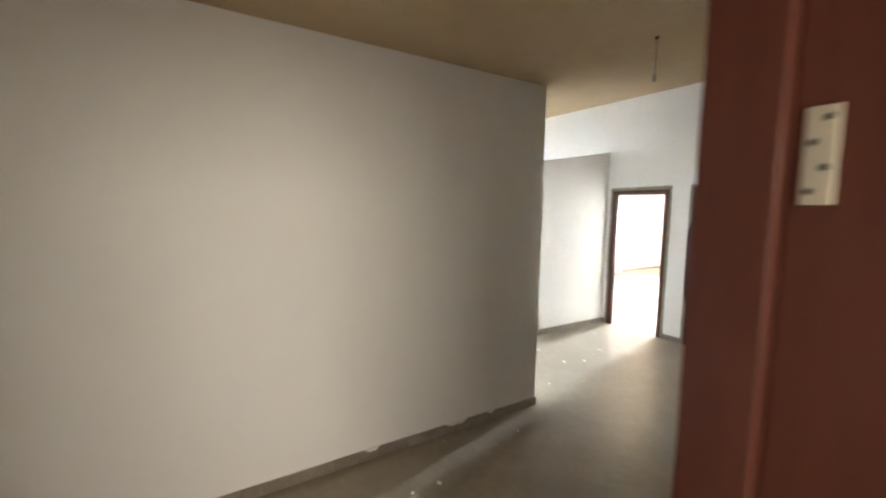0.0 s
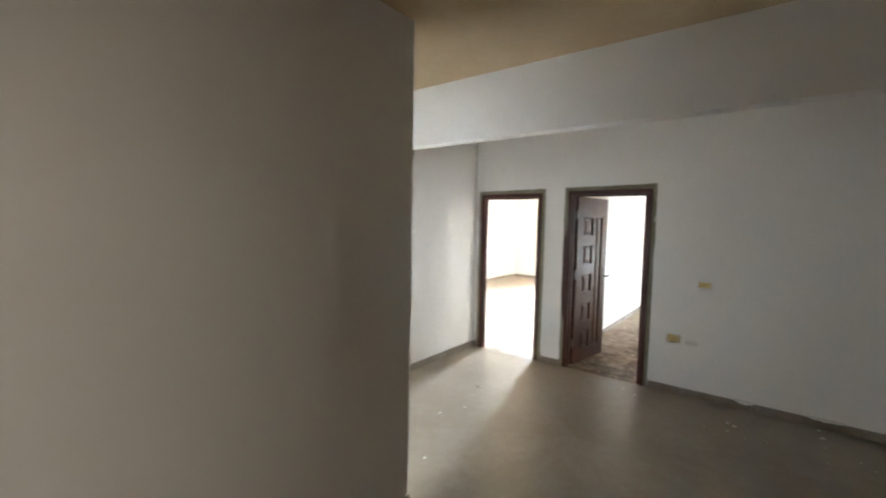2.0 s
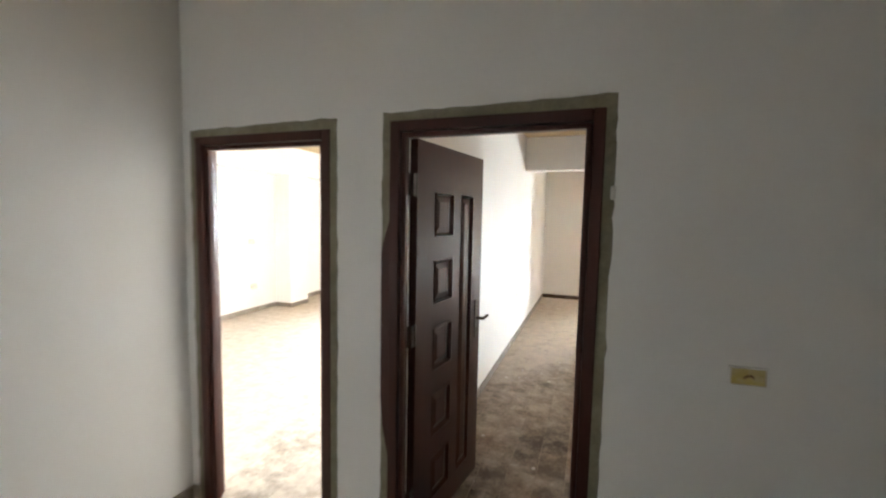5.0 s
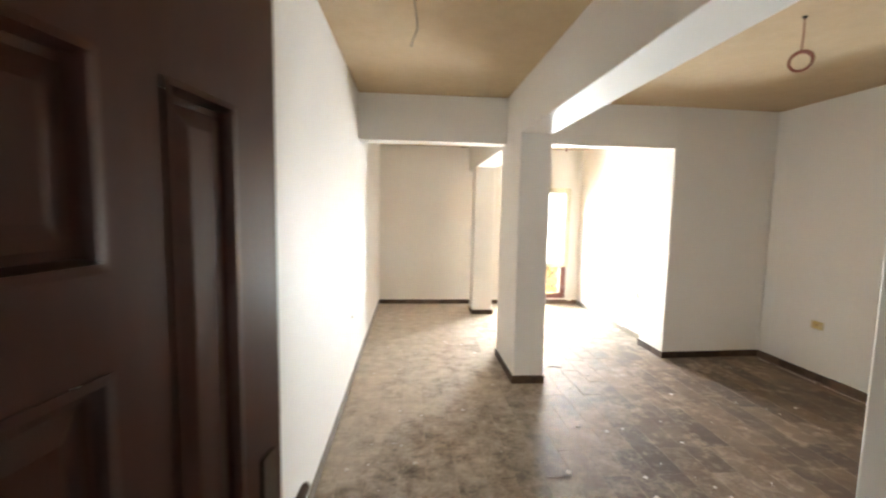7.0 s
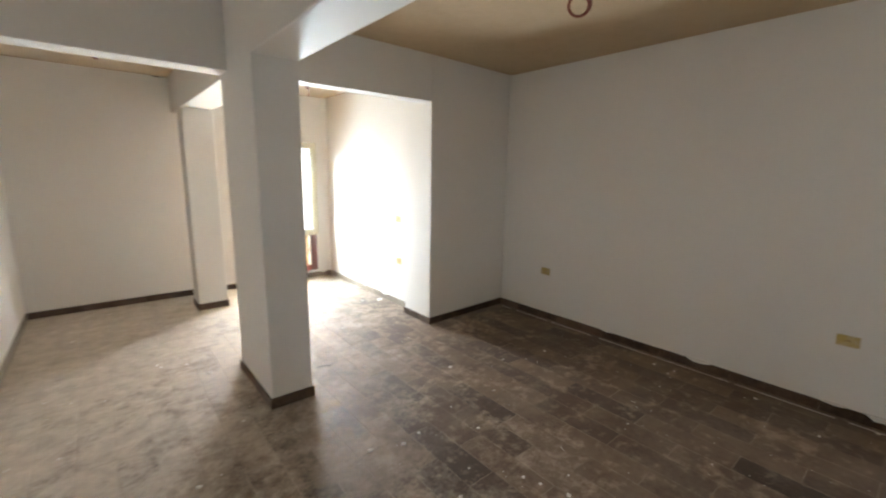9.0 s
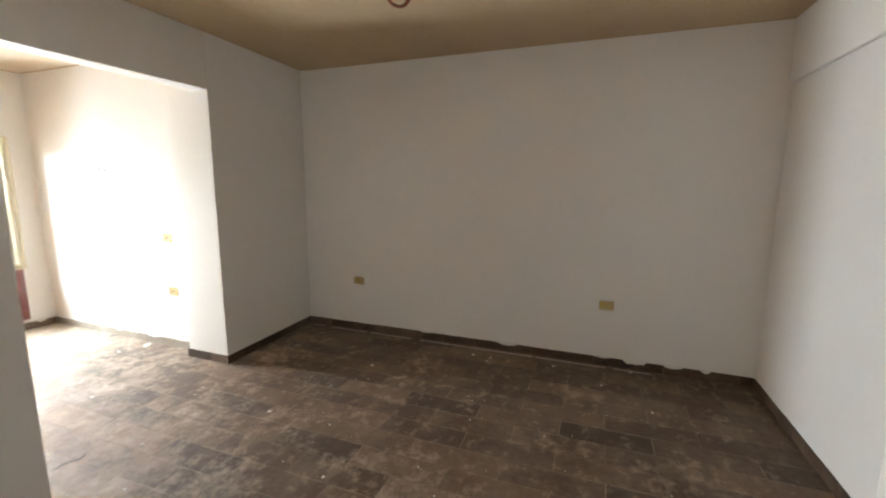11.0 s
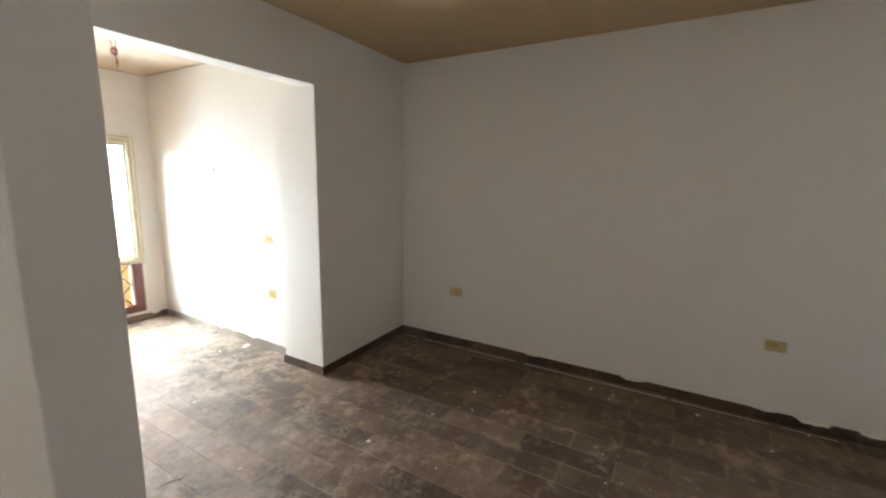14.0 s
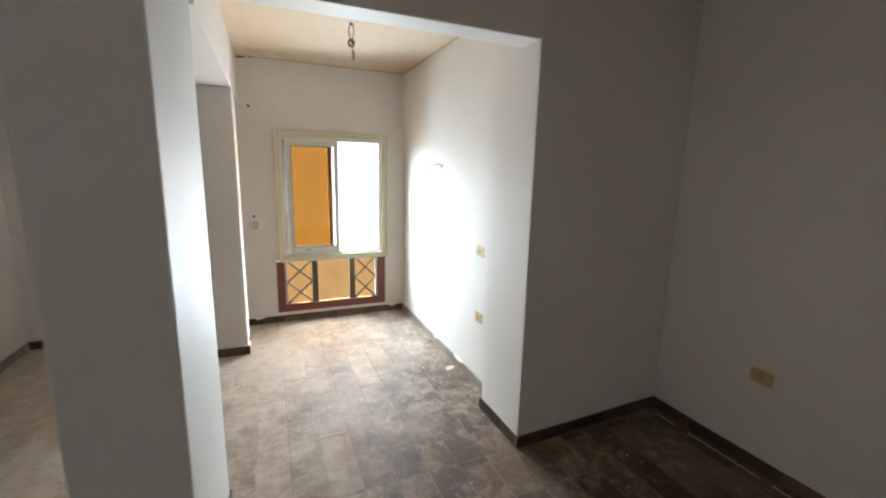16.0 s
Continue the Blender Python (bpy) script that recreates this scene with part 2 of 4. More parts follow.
def slab(axis, c0, c1, u0, u1, z0, z1, holes=()):
    """A wall between the planes c0 and c1 of axis x or y, from u0 to u1 along the other, with openings (u0, u1, z0, z1)."""
    us = sorted({u0, u1, *[v for h in holes for v in h[:2]]})
    zs = sorted({z0, z1, *[v for h in holes for v in h[2:]]})
    bm = bmesh.new()
    seen = {}

    def vert(c, u, z):
        p = (c, u, z) if axis == "x" else (u, c, z)
        if p not in seen:
            seen[p] = bm.verts.new(p)
        return seen[p]

    def solid(i, j):
        if not (0 <= i < len(us) - 1 and 0 <= j < len(zs) - 1):
            return False
        u, z = (us[i] + us[i + 1]) / 2, (zs[j] + zs[j + 1]) / 2
        return not any(h[0] < u < h[1] and h[2] < z < h[3] for h in holes)

    for i in range(len(us) - 1):
        for j in range(len(zs) - 1):
            if not solid(i, j):
                continue
            a, b, p, q = us[i], us[i + 1], zs[j], zs[j + 1]
            for c in (c0, c1):
                bm.faces.new([vert(c, a, p), vert(c, b, p), vert(c, b, q), vert(c, a, q)])
            for di, dj, e in ((-1, 0, ((a, p), (a, q))), (1, 0, ((b, p), (b, q))), (0, -1, ((a, p), (b, p))), (0, 1, ((a, q), (b, q)))):
                if not solid(i + di, j + dj):
                    (ua, za), (ub, zb) = e
                    bm.faces.new([vert(c0, ua, za), vert(c0, ub, zb), vert(c1, ub, zb), vert(c1, ua, za)])
    bmesh.ops.recalc_face_normals(bm, faces=bm.faces)
    return bm


def structure(name, bm, material, label, category):
    return tagged(link(name, bm, material), label, category, kind="structure")


def tube(points, r, sides=8):
    """A round wire through the points."""
    bm = bmesh.new()
    pts = [Vector(p) for p in points]
    rings = []
    for i, p in enumerate(pts):
        d = (pts[min(i + 1, len(pts) - 1)] - pts[max(i - 1, 0)]).normalized()
        side = d.cross(Vector((0.31, 0.17, 0.93))).normalized()
        up = d.cross(side)
        rings.append([bm.verts.new(p + r * (math.cos(a) * side + math.sin(a) * up)) for a in [2 * math.pi * k / sides for k in range(sides)]])
    for a, b in zip(rings, rings[1:]):
        for k in range(sides):
            bm.faces.new([a[k], a[(k + 1) % sides], b[(k + 1) % sides], b[k]])
    bm.faces.new(rings[0][::-1])
    bm.faces.new(rings[-1])
    bmesh.ops.recalc_face_normals(bm, faces=bm.faces)
    return bm


def prism(outline, axis, c0, c1):
    """A flat outline of (u, z) drawn out between c0 and c1 of axis."""
    bm = bmesh.new()
    put = (lambda c, u, z: (c, u, z)) if axis == "x" else (lambda c, u, z: (u, c, z))
    a = [bm.verts.new(put(c0, u, z)) for u, z in outline]
    b = [bm.verts.new(put(c1, u, z)) for u, z in outline]
    bm.faces.new(a)
    bm.faces.new(b[::-1])
    for i in range(len(a)):
        j = (i + 1) % len(a)
        bm.faces.new([a[i], b[i], b[j], a[j]])
    bmesh.ops.recalc_face_normals(bm, faces=bm.faces)
    return bm


# ---- plan, in metres ----
HALL_N, ROOM_S = 1.472, 1.555          # the wall with the two doors
LEFT, RIGHT, FAR = -0.76, 3.75, 8.43  # the large room
RETURN_Y, NIB_X, NIB_BACK = 5.750, 2.568, 6.21
BAY_R = 2.682
CEIL_Z, BAY_Z = 2.726, 2.662
SIDE_L = -5.0                         # the side room
D1, D2 = (-1.838, -1.002, 2.014), (-0.686, 0.178, 2.022)

# ---- walls ----
TOP = 2.95
structure("wall_doors", slab("y", HALL_N, ROOM_S, -5.12, 2.82, 0, TOP, [(D1[0], D1[1], -1, D1[2]), (D2[0], D2[1], -1, D2[2])]), PAINT,
          "white painted wall with two door openings", "wall")
structure("wall_back", boxes((2.82, 3.87, HALL_N, ROOM_S, 0, TOP)), PAINT, "white painted plaster wall behind the large room", "wall")
structure("wall_party", boxes((LEFT - 0.12, LEFT, ROOM_S, FAR, 0, TOP)), PAINT, "long white painted partition wall", "wall")
structure("wall_far", slab("y", FAR, FAR + 0.22, -5.12, 2.87, 0, TOP, [(1.30, 2.46, 0.115, 0.675), (1.352, 2.45, 0.675, 1.975), (-3.1, -1.9, 0.1, 2.35)]), PAINT,
          "white painted outer wall with window openings", "wall")
structure("wall_bay", boxes((BAY_R, BAY_R + 0.2, NIB_BACK, FAR, 0, TOP)), PAINT, "white painted side wall of the window bay", "wall")
skew = boxes((NIB_X, 3.87, RETURN_Y, NIB_BACK, 0, TOP), bevel=0.006)
for v in skew.verts:
    if v.co.x > 3.5 and v.co.y < RETURN_Y + 0.1:
        v.co.y += 0.054
structure("wall_return", skew, PAINT, "thick white painted wall end beside the bay", "wall")
structure("wall_right", boxes((RIGHT, 3.87, ROOM_S, RETURN_Y + 0.046, 0, TOP)), PAINT, "long white painted wall of the large room", "wall")
structure("wall_side_room", boxes((SIDE_L - 0.12, SIDE_L, ROOM_S, FAR, 0, TOP)), PAINT, "white painted side room wall", "wall")
structure("wall_hall_west", boxes((-2.05, -1.93, -1.53, HALL_N, 0, TOP)), PAINT, "white painted wall beside the door", "wall")
structure("wall_corridor", boxes((-0.6, -0.478, -5.6, -1.408, 0, TOP), (-1.93, -0.6, -1.53, -1.408, 0, TOP)), PAINT,
          "long white painted corridor wall with a sharp corner", "wall")
structure("wall_hall_east", boxes((2.7, 2.82, -2.58, HALL_N, 0, TOP)), PAINT, "white painted hall wall", "wall")
structure("wall_entrance", slab("x", 1.755, 1.975, -5.6, -2.58, 0, TOP, [(-4.50, -3.40, -1, 2.14)]), PAINT, "white painted wall round the entrance", "wall")
# unseen landing, added to hold the entrance light
structure("wall_landing_north", boxes((1.975, 4.42, -2.70, -2.58, 0, TOP)), PAINT, "white painted stair landing wall", "wall")
structure("wall_landing_south", boxes((1.975, 4.42, -5.72, -5.6, 0, TOP)), PAINT, "white painted stair landing wall", "wall")
structure("wall_landing_east", slab("x", 4.3, 4.42, -5.6, -2.70, 0, TOP, [(-5.25, -3.65, 0.9, 2.3)]), PAINT, "unseen white stair wall with an added light opening", "wall")
structure("wall_hall_south", boxes((-0.6, 1.975, -5.72, -5.6, 0, TOP)), PAINT, "white painted hall end wall", "wall")

# ---- piers, columns and beams ----
BZ = 2.285
structure("pier_hall", boxes((-1.93, -1.84, -1.408, -0.08, 0, 2.34), bevel=0.004), PAINT, "shallow white painted wall pier", "pier")
structure("beam_hall", prism([(-0.53, 2.268), (-0.08, 2.345), (-0.08, 2.85), (-0.53, 2.85)], "x", -1.93, 2.7), PAINT, "deep white painted ceiling beam in the hall", "beam")
structure("column_by_door", boxes((0.727, 1.012, ROOM_S, 2.25, 0, BZ), bevel=0.008), PAINT, "white painted pier beside the door", "column")
structure("column_middle", boxes((0.727, 1.012, 5.135, 5.89, 0, CEIL_Z + 0.05), bevel=0.008), PAINT, "white painted rectangular column in the room", "column")
structure("column_far", boxes((0.727, 1.03, 7.70, 8.00, 0, 2.25), bevel=0.008), PAINT, "slim white painted column near the window", "column")
structure("beam_long", boxes((0.727, 1.012, ROOM_S, 5.135, BZ, 2.80), bevel=0.006), PAINT, "white painted ceiling beam over the columns", "beam")
structure("beam_cross", boxes((LEFT, 0.727, 5.69, 5.89, 2.275, 2.80), bevel=0.006), PAINT, "white painted cross beam", "beam")
structure("beam_bay", boxes((0.727, 1.03, 5.89, FAR, 2.25, 2.80), bevel=0.006), PAINT, "white painted beam towards the window wall", "beam")
structure("lintel_bay", boxes((1.012, NIB_X, RETURN_Y, 5.912, 2.295, 2.80), bevel=0.006), PAINT, "white painted lintel over the bay opening", "beam")
structure("beam_back", boxes((1.012, RIGHT, ROOM_S, ROOM_S + 0.03, 2.29, 2.80), bevel=0.01), PAINT, "faint painted beam edge on the back wall", "beam")
structure("beam_side_room", boxes((SIDE_L, SIDE_L + 0.32, ROOM_S, FAR, 2.27, 2.80), (SIDE_L, SIDE_L + 0.32, 5.55, 6.0, 0, 2.27), bevel=0.006), PAINT,
          "white painted beam and pier of the side room", "beam")

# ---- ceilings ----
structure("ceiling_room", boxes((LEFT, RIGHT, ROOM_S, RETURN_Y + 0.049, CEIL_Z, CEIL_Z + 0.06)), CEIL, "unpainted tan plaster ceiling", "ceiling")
structure("ceiling_bay", boxes((LEFT, BAY_R, RETURN_Y + 0.05, FAR, BAY_Z, BAY_Z + 0.05)), CEIL_BAY_LIT, "unpainted tan plaster ceiling of the bay", "ceiling")
structure("ceiling_side_room", boxes((SIDE_L, LEFT - 0.12, ROOM_S, FAR, CEIL_Z, CEIL_Z + 0.06)), CEIL, "unpainted tan plaster ceiling", "ceiling")
structure("ceiling_hall", boxes((-1.93, 2.7, -5.6, -0.3, CEIL_Z, CEIL_Z + 0.06)), CEIL, "unpainted brownish tan plaster ceiling of the hall", "ceiling")
structure("ceiling_hall_north", boxes((-1.93, 2.7, -0.3, HALL_N, 2.79, 2.84)), CEIL, "unpainted tan plaster ceiling strip", "ceiling")
structure("ceiling_landing", boxes((1.95, 4.3, -5.6, -2.7, CEIL_Z, CEIL_Z + 0.06)), CEIL, "tan plaster ceiling of the landing", "ceiling")

# ---- floors ----
floor_hall = structure("floor_hall", boxes((-1.93, 2.7, -5.6, HALL_N, -0.12, 0.0)), HALLFLOOR, "dusty beige tiled hall floor", "floor")
structure("floor_landing", boxes((2.7, 4.3, -5.6, -2.7, -0.12, 0.0)), HALLFLOOR, "dusty stair landing floor", "floor")
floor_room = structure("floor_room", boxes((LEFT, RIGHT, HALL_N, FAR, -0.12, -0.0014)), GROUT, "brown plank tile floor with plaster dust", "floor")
floor_side = structure("floor_side_room", boxes((SIDE_L, LEFT, HALL_N, FAR, -0.12, -0.0014)), GROUT, "brown plank tile floor of the side room", "floor")

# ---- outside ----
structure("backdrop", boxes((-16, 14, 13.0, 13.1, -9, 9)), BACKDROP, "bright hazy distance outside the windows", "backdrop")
structure("ground", boxes((-200, 200, 8.70, 400, -7.5, -7.0)), CEMENT, "bare cement ground outside", "ground")

rnd = random.Random(7)


# ---- doors ----
def cement_border(x0, x1, top, w):
    """Raw mortar round a frame, with a ragged outer edge."""
    bm = bmesh.new()

    def strip(pts_in, pts_out):
        y0, y1 = HALL_N - 0.004, HALL_N + 0.012
        rows = [[bm.verts.new((p[0], y, p[1])) for p in (a, b) for y in (y0, y1)] for a, b in zip(pts_in, pts_out)]
        for r, s in zip(rows, rows[1:]):
            for i, j in ((0, 2), (2, 3), (3, 1), (1, 0)):
                bm.faces.new([r[i], r[j], s[j], s[i]])
        bm.faces.new([rows[0][i] for i in (0, 1, 3, 2)])
        bm.faces.new([rows[-1][i] for i in (0, 2, 3, 1)])

    n = 46
    for x, d in ((x0, -1), (x1, 1)):
        zs = [top * i / n for i in range(n + 1)]
        strip([(x, z) for z in zs], [(x + d * (w + rnd.choice((-0.002, 0.0, 0.001, 0.003, 0.0, -0.001, 0.006))), z) for z in zs])
    us = [x0 - w + (x1 - x0 + 2 * w) * i / 24 for i in range(25)]
    strip([(u, top) for u in us], [(u, top + w + 0.012 * (u - x0) / (x1 - x0) + rnd.choice((-0.002, 0.0, 0.002, 0.004, 0.0))) for u in us])
    bmesh.ops.recalc_face_normals(bm, faces=bm.faces)
    return bm


def jamb(x, d, top):
    """One upright of a frame: a broad outer member and a rounded stop inside it."""
    bm = bmesh.new()
    a, b, c = x, x + d * 0.045, x + d * 0.068
    add_box(bm, min(a, b), max(a, b), HALL_N - 0.010, ROOM_S + 0.006, 0, top, bevel=0.004)
    add_box(bm, min(b, c), max(b, c), HALL_N + 0.010, ROOM_S - 0.030, 0, top - 0.045, bevel=0.007)
    return bm


def door_frame(name, x0, x1, top, label):
    head = boxes((x0 + 0.045, x1 - 0.045, HALL_N - 0.010, ROOM_S + 0.006, top - 0.045, top), bevel=0.004)
    add_box(head, x0 + 0.045, x1 - 0.045, HALL_N + 0.010, ROOM_S - 0.030, top - 0.068, top - 0.045, bevel=0.007)
    door = tagged(link(name, head, WOOD), label, "door", kind="structure")
    part("jamb", jamb(x0, 1, top), WOOD, door)
    part("jamb", jamb(x1, -1, top), WOOD, door)
    part("cement_border", cement_border(x0, x1, top, 0.036), CEMENT, door, "ragged grey mortar round the frame")
    return door


door_1 = door_frame("door_1", *D1, "dark varnished wooden door frame without a leaf")
door_2 = door_frame("door_2", D2[0] - 0.006, D2[1], D2[2] + 0.009, "dark panelled wooden door standing open")
part("frame_flange", prism([(D2[0], 0.50), (D2[0] - 0.034, 0.66), (D2[0] - 0.044, 0.80), (D2[0] - 0.044, 1.46), (D2[0] - 0.036, 1.50), (D2[0], 1.62)], "y",
                           HALL_N - 0.008, HALL_N + 0.004), WOOD, door_2, "broad dark wooden edge of the frame")
part("plaster_lump", boxes((D2[1] + 0.026, D2[1] + 0.044, HALL_N - 0.012, HALL_N, 1.70, 1.75), bevel=0.005), PLASTER, door_2, "white plaster lump")

LEAF_W, LEAF_Z0, LEAF_Z1, LEAF_T = 0.745, 0.012, 1.974, 0.040
PANELS = [(0.165, 0.367, z, z + 0.230) for z in (0.150, 0.492, 0.838, 1.180, 1.518)] + [(0.457, 0.612, 0.150, 1.748)]
leaf = part("door_leaf", slab("y", 0, LEAF_T, 0, LEAF_W, LEAF_Z0, LEAF_Z1, PANELS), WOOD, door_2, "open leaf with raised panels")
leaf.matrix_basis = pose(-0.6075, 1.5755, 0, 0, 0, 81.2)


def panel(u0, u1, z0, z1):
    """A raised and fielded panel: moulding, sunk ground and a bevelled field on both faces."""
    bm = bmesh.new()
    rings = ((0.0, -0.003), (0.010, -0.005), (0.016, 0.012), (0.026, 0.013), (0.052, 0.004))
    for side in (0, 1):
        loops = []
        for inset, depth in rings:
            y = depth if side == 0 else LEAF_T - depth
            loops.append([bm.verts.new(p) for p in ((u0 + inset, y, z0 + inset), (u1 - inset, y, z0 + inset), (u1 - inset, y, z1 - inset), (u0 + inset, y, z1 - inset))])
        for a, b in zip(loops, loops[1:]):
            for k in range(4):
                bm.faces.new([a[k], a[(k + 1) % 4], b[(k + 1) % 4], b[k]])
        bm.faces.new(loops[-1])
    bmesh.ops.recalc_face_normals(bm, faces=bm.faces)
    return bm


for p in PANELS:
    part("panel", panel(*p), WOOD, leaf)

# lever handle on its plate
handle = boxes((0.663, 0.711, -0.007, 0.0, 0.890, 1.122), bevel=0.003)
spindle = tube([(0.687, 0.0, 1.010), (0.687, -0.030, 1.010), (0.689, -0.046, 1.010), (0.697, -0.053, 1.012), (0.715, -0.055, 1.016), (0.745, -0.053, 1.018)], 0.0095, 10)
tmp = bpy.data.meshes.new("lever")
spindle.to_mesh(tmp)
spindle.free()
handle.from_mesh(tmp)
ring = [(0.687 + 0.008 * math.cos(a), -0.009, 0.935 + 0.012 * math.sin(a)) for a in [math.pi * k / 8 for k in range(17)]]
key = tube(ring, 0.002, 6)
key.to_mesh(tmp)
key.free()
handle.from_mesh(tmp)
part("handle", handle, DARKMETAL, leaf, "dark metal lever handle with a key plate", smooth=False)
part("lock_edge", boxes((LEAF_W, LEAF_W + 0.002, 0.009, 0.031, 0.88, 1.08)), STEEL, leaf, "steel lock plate")
for z in (0.22, 1.02, 1.715):
    hinge = boxes((-0.640, -0.618, ROOM_S - 0.030, ROOM_S - 0.026, z, z + 0.10), (-0.612, -0.606, ROOM_S - 0.026, ROOM_S + 0.014, z, z + 0.10), bevel=0.001)
    add_box(hinge, -0.616, -0.602, ROOM_S + 0.004, ROOM_S + 0.018, z - 0.004, z + 0.104, bevel=0.004)
    part("hinge", hinge, DARKMETAL, door_2, "brownish butt hinge")

# the entrance frame, with a bare hinge leaf in its rebate
entrance = tagged(link("door_3", boxes((1.757, 1.990, -4.45, -3.45, 2.045, 2.14), bevel=0.005), WOOD), "dark varnished entrance frame with a bare hinge", "door", kind="structure")
for y, d in ((-3.40, -1), (-4.50, 1)):
    bm = bmesh.new()
    a, b, c = y, y + d * 0.045, y + d * 0.066
    add_box(bm, 1.852, 1.990, min(a, b), max(a, b), 0, 2.14, bevel=0.004)
    add_box(bm, 1.769, 1.852, min(a, c), max(a, c), 0, 2.14, bevel=0.003)
    part("jamb", bm, WOOD, entrance)
for z in (0.30, 1.728):
    plate = part("hinge", boxes((1.866, 1.893, -3.4485, -3.445, z, z + 0.10), bevel=0.0012), STEEL, entrance, "worn pale steel hinge plate with four screws")
    for dx, dz in ((0.026, 0.088), (0.015, 0.064), (0.026, 0.038), (0.015, 0.014)):
        bm = bmesh.new()
        bmesh.ops.create_cone(bm, cap_ends=True, segments=10, radius1=0.0042, radius2=0.0034, depth=0.0014,
                              matrix=pose(1.858 + dx, -3.4490, z + dz, 90))
        part("screw", bm, HOLE, plate)

# ---- window of the bay ----
WY = FAR
window_1 = tagged(link("window_1", boxes((1.352, 1.394, WY - 0.030, WY + 0.06, 0.675, 1.985), (2.415, 2.460, WY - 0.030, WY + 0.06, 0.675, 1.985),
                                         (1.394, 2.415, WY - 0.030, WY + 0.06, 1.935, 1.985), (1.394, 2.415, WY - 0.030, WY + 0.06, 0.675, 0.725), bevel=0.006), CREAM),
                  "cream framed sliding window above a lattice panel", "window", kind="structure")
part("outer_moulding", boxes((1.330, 1.354, WY - 0.044, WY - 0.002, 0.660, 2.007), (2.458, 2.482, WY - 0.044, WY - 0.002, 0.660, 2.007),
                             (1.354, 2.458, WY - 0.044, WY - 0.002, 1.983, 2.007), (1.354, 2.458, WY - 0.044, WY - 0.002, 0.660, 0.682), bevel=0.006), CREAM, window_1)
part("inner_moulding", boxes((1.372, 1.386, WY - 0.038, WY - 0.029, 0.700, 1.960), (2.423, 2.437, WY - 0.038, WY - 0.029, 0.700, 1.960),
                             (1.386, 2.423, WY - 0.038, WY - 0.029, 1.946, 1.960), (1.386, 2.423, WY - 0.038, WY - 0.029, 0.700, 0.714), bevel=0.003), CREAM, window_1)
part("channel", boxes((1.394, 1.440, WY + 0.040, WY + 0.060, 0.725, 1.935)), GREYWIRE, window_1, "dark grey recessed side channel")
part("track", boxes((1.394, 1.406, WY - 0.005, WY + 0.040, 0.725, 1.935), (2.395, 2.415, WY - 0.005, WY + 0.08, 0.725, 1.935),
                    (1.406, 2.395, WY - 0.005, WY + 0.004, 0.725, 0.745), (1.406, 2.395, WY + 0.034, WY + 0.040, 0.725, 0.745),
                    (1.406, 2.395, WY - 0.005, WY + 0.004, 1.915, 1.935), (1.406, 2.395, WY + 0.034, WY + 0.040, 1.915, 1.935), bevel=0.002), ALU, window_1)
sash = part("sash", boxes((1.438, 1.490, WY + 0.006, WY + 0.032, 0.747, 1.913), (1.915, 1.960, WY + 0.006, WY + 0.032, 0.747, 1.913),
                          (1.490, 1.915, WY + 0.006, WY + 0.032, 1.858, 1.913), (1.490, 1.915, WY + 0.006, WY + 0.032, 0.747, 0.812), bevel=0.003), ALU, window_1,
            "pale aluminium sliding sash")
part("glazing_bead", boxes((1.488, 1.497, WY + 0.002, WY + 0.016, 0.810, 1.860), (1.889, 1.898, WY + 0.002, WY + 0.016, 0.810, 1.860),
                           (1.497, 1.889, WY + 0.002, WY + 0.016, 1.850, 1.860), (1.497, 1.889, WY + 0.002, WY + 0.016, 0.810, 0.820), bevel=0.002), GREYWIRE, sash, "dark rubber glazing bead")
part("protective_film", boxes((1.50, 1.90, WY + 0.0042, WY + 0.0058, 0.752, 0.792)), WHITEPLASTIC, sash, "strip of white protective film")
part("plug", boxes((1.396, 1.420, WY - 0.002, WY + 0.012, 1.885, 1.912), bevel=0.002), HOLE, window_1, "dark plug at the top of the channel")
pane = part("pane", boxes((1.488, 1.897, WY + 0.017, WY + 0.021, 0.810, 1.860)), AMBER, sash, "amber tinted glass")
part("label", boxes((1.600, 1.650, WY + 0.0025, WY + 0.0040, 0.762, 0.784)), YELLOW, sash, "small yellow sticker")
part("rear_stile", boxes((1.858, 1.890, WY + 0.042, WY + 0.068, 0.747, 1.913), bevel=0.003), GREYWIRE, window_1, "dark stile of the rear sash")
part("catch", boxes((2.382, 2.396, WY - 0.012, WY + 0.004, 1.22, 1.32), bevel=0.003), ALU, window_1)

lattice = tagged(link("lattice_panel", boxes((1.300, 1.378, WY - 0.022, WY + 0.05, 0.112, 0.662), (2.372, 2.460, WY - 0.022, WY + 0.05, 0.112, 0.662),
                                             (1.378, 2.372, WY - 0.022, WY + 0.05, 0.112, 0.196), bevel=0.004), REDWOOD),
                 "red-brown wooden window panel with crossed lattice", "window panel", kind="structure")
part("inner_frame", boxes((1.378, 1.402, WY - 0.004, WY + 0.04, 0.196, 0.662), (2.350, 2.372, WY - 0.004, WY + 0.04, 0.196, 0.662), bevel=0.002), ALU, lattice)
for x in (1.655, 2.055):
    part("mullion", boxes((x, x + 0.062, WY - 0.008, WY + 0.04, 0.196, 0.662), bevel=0.004), BRONZE, lattice)
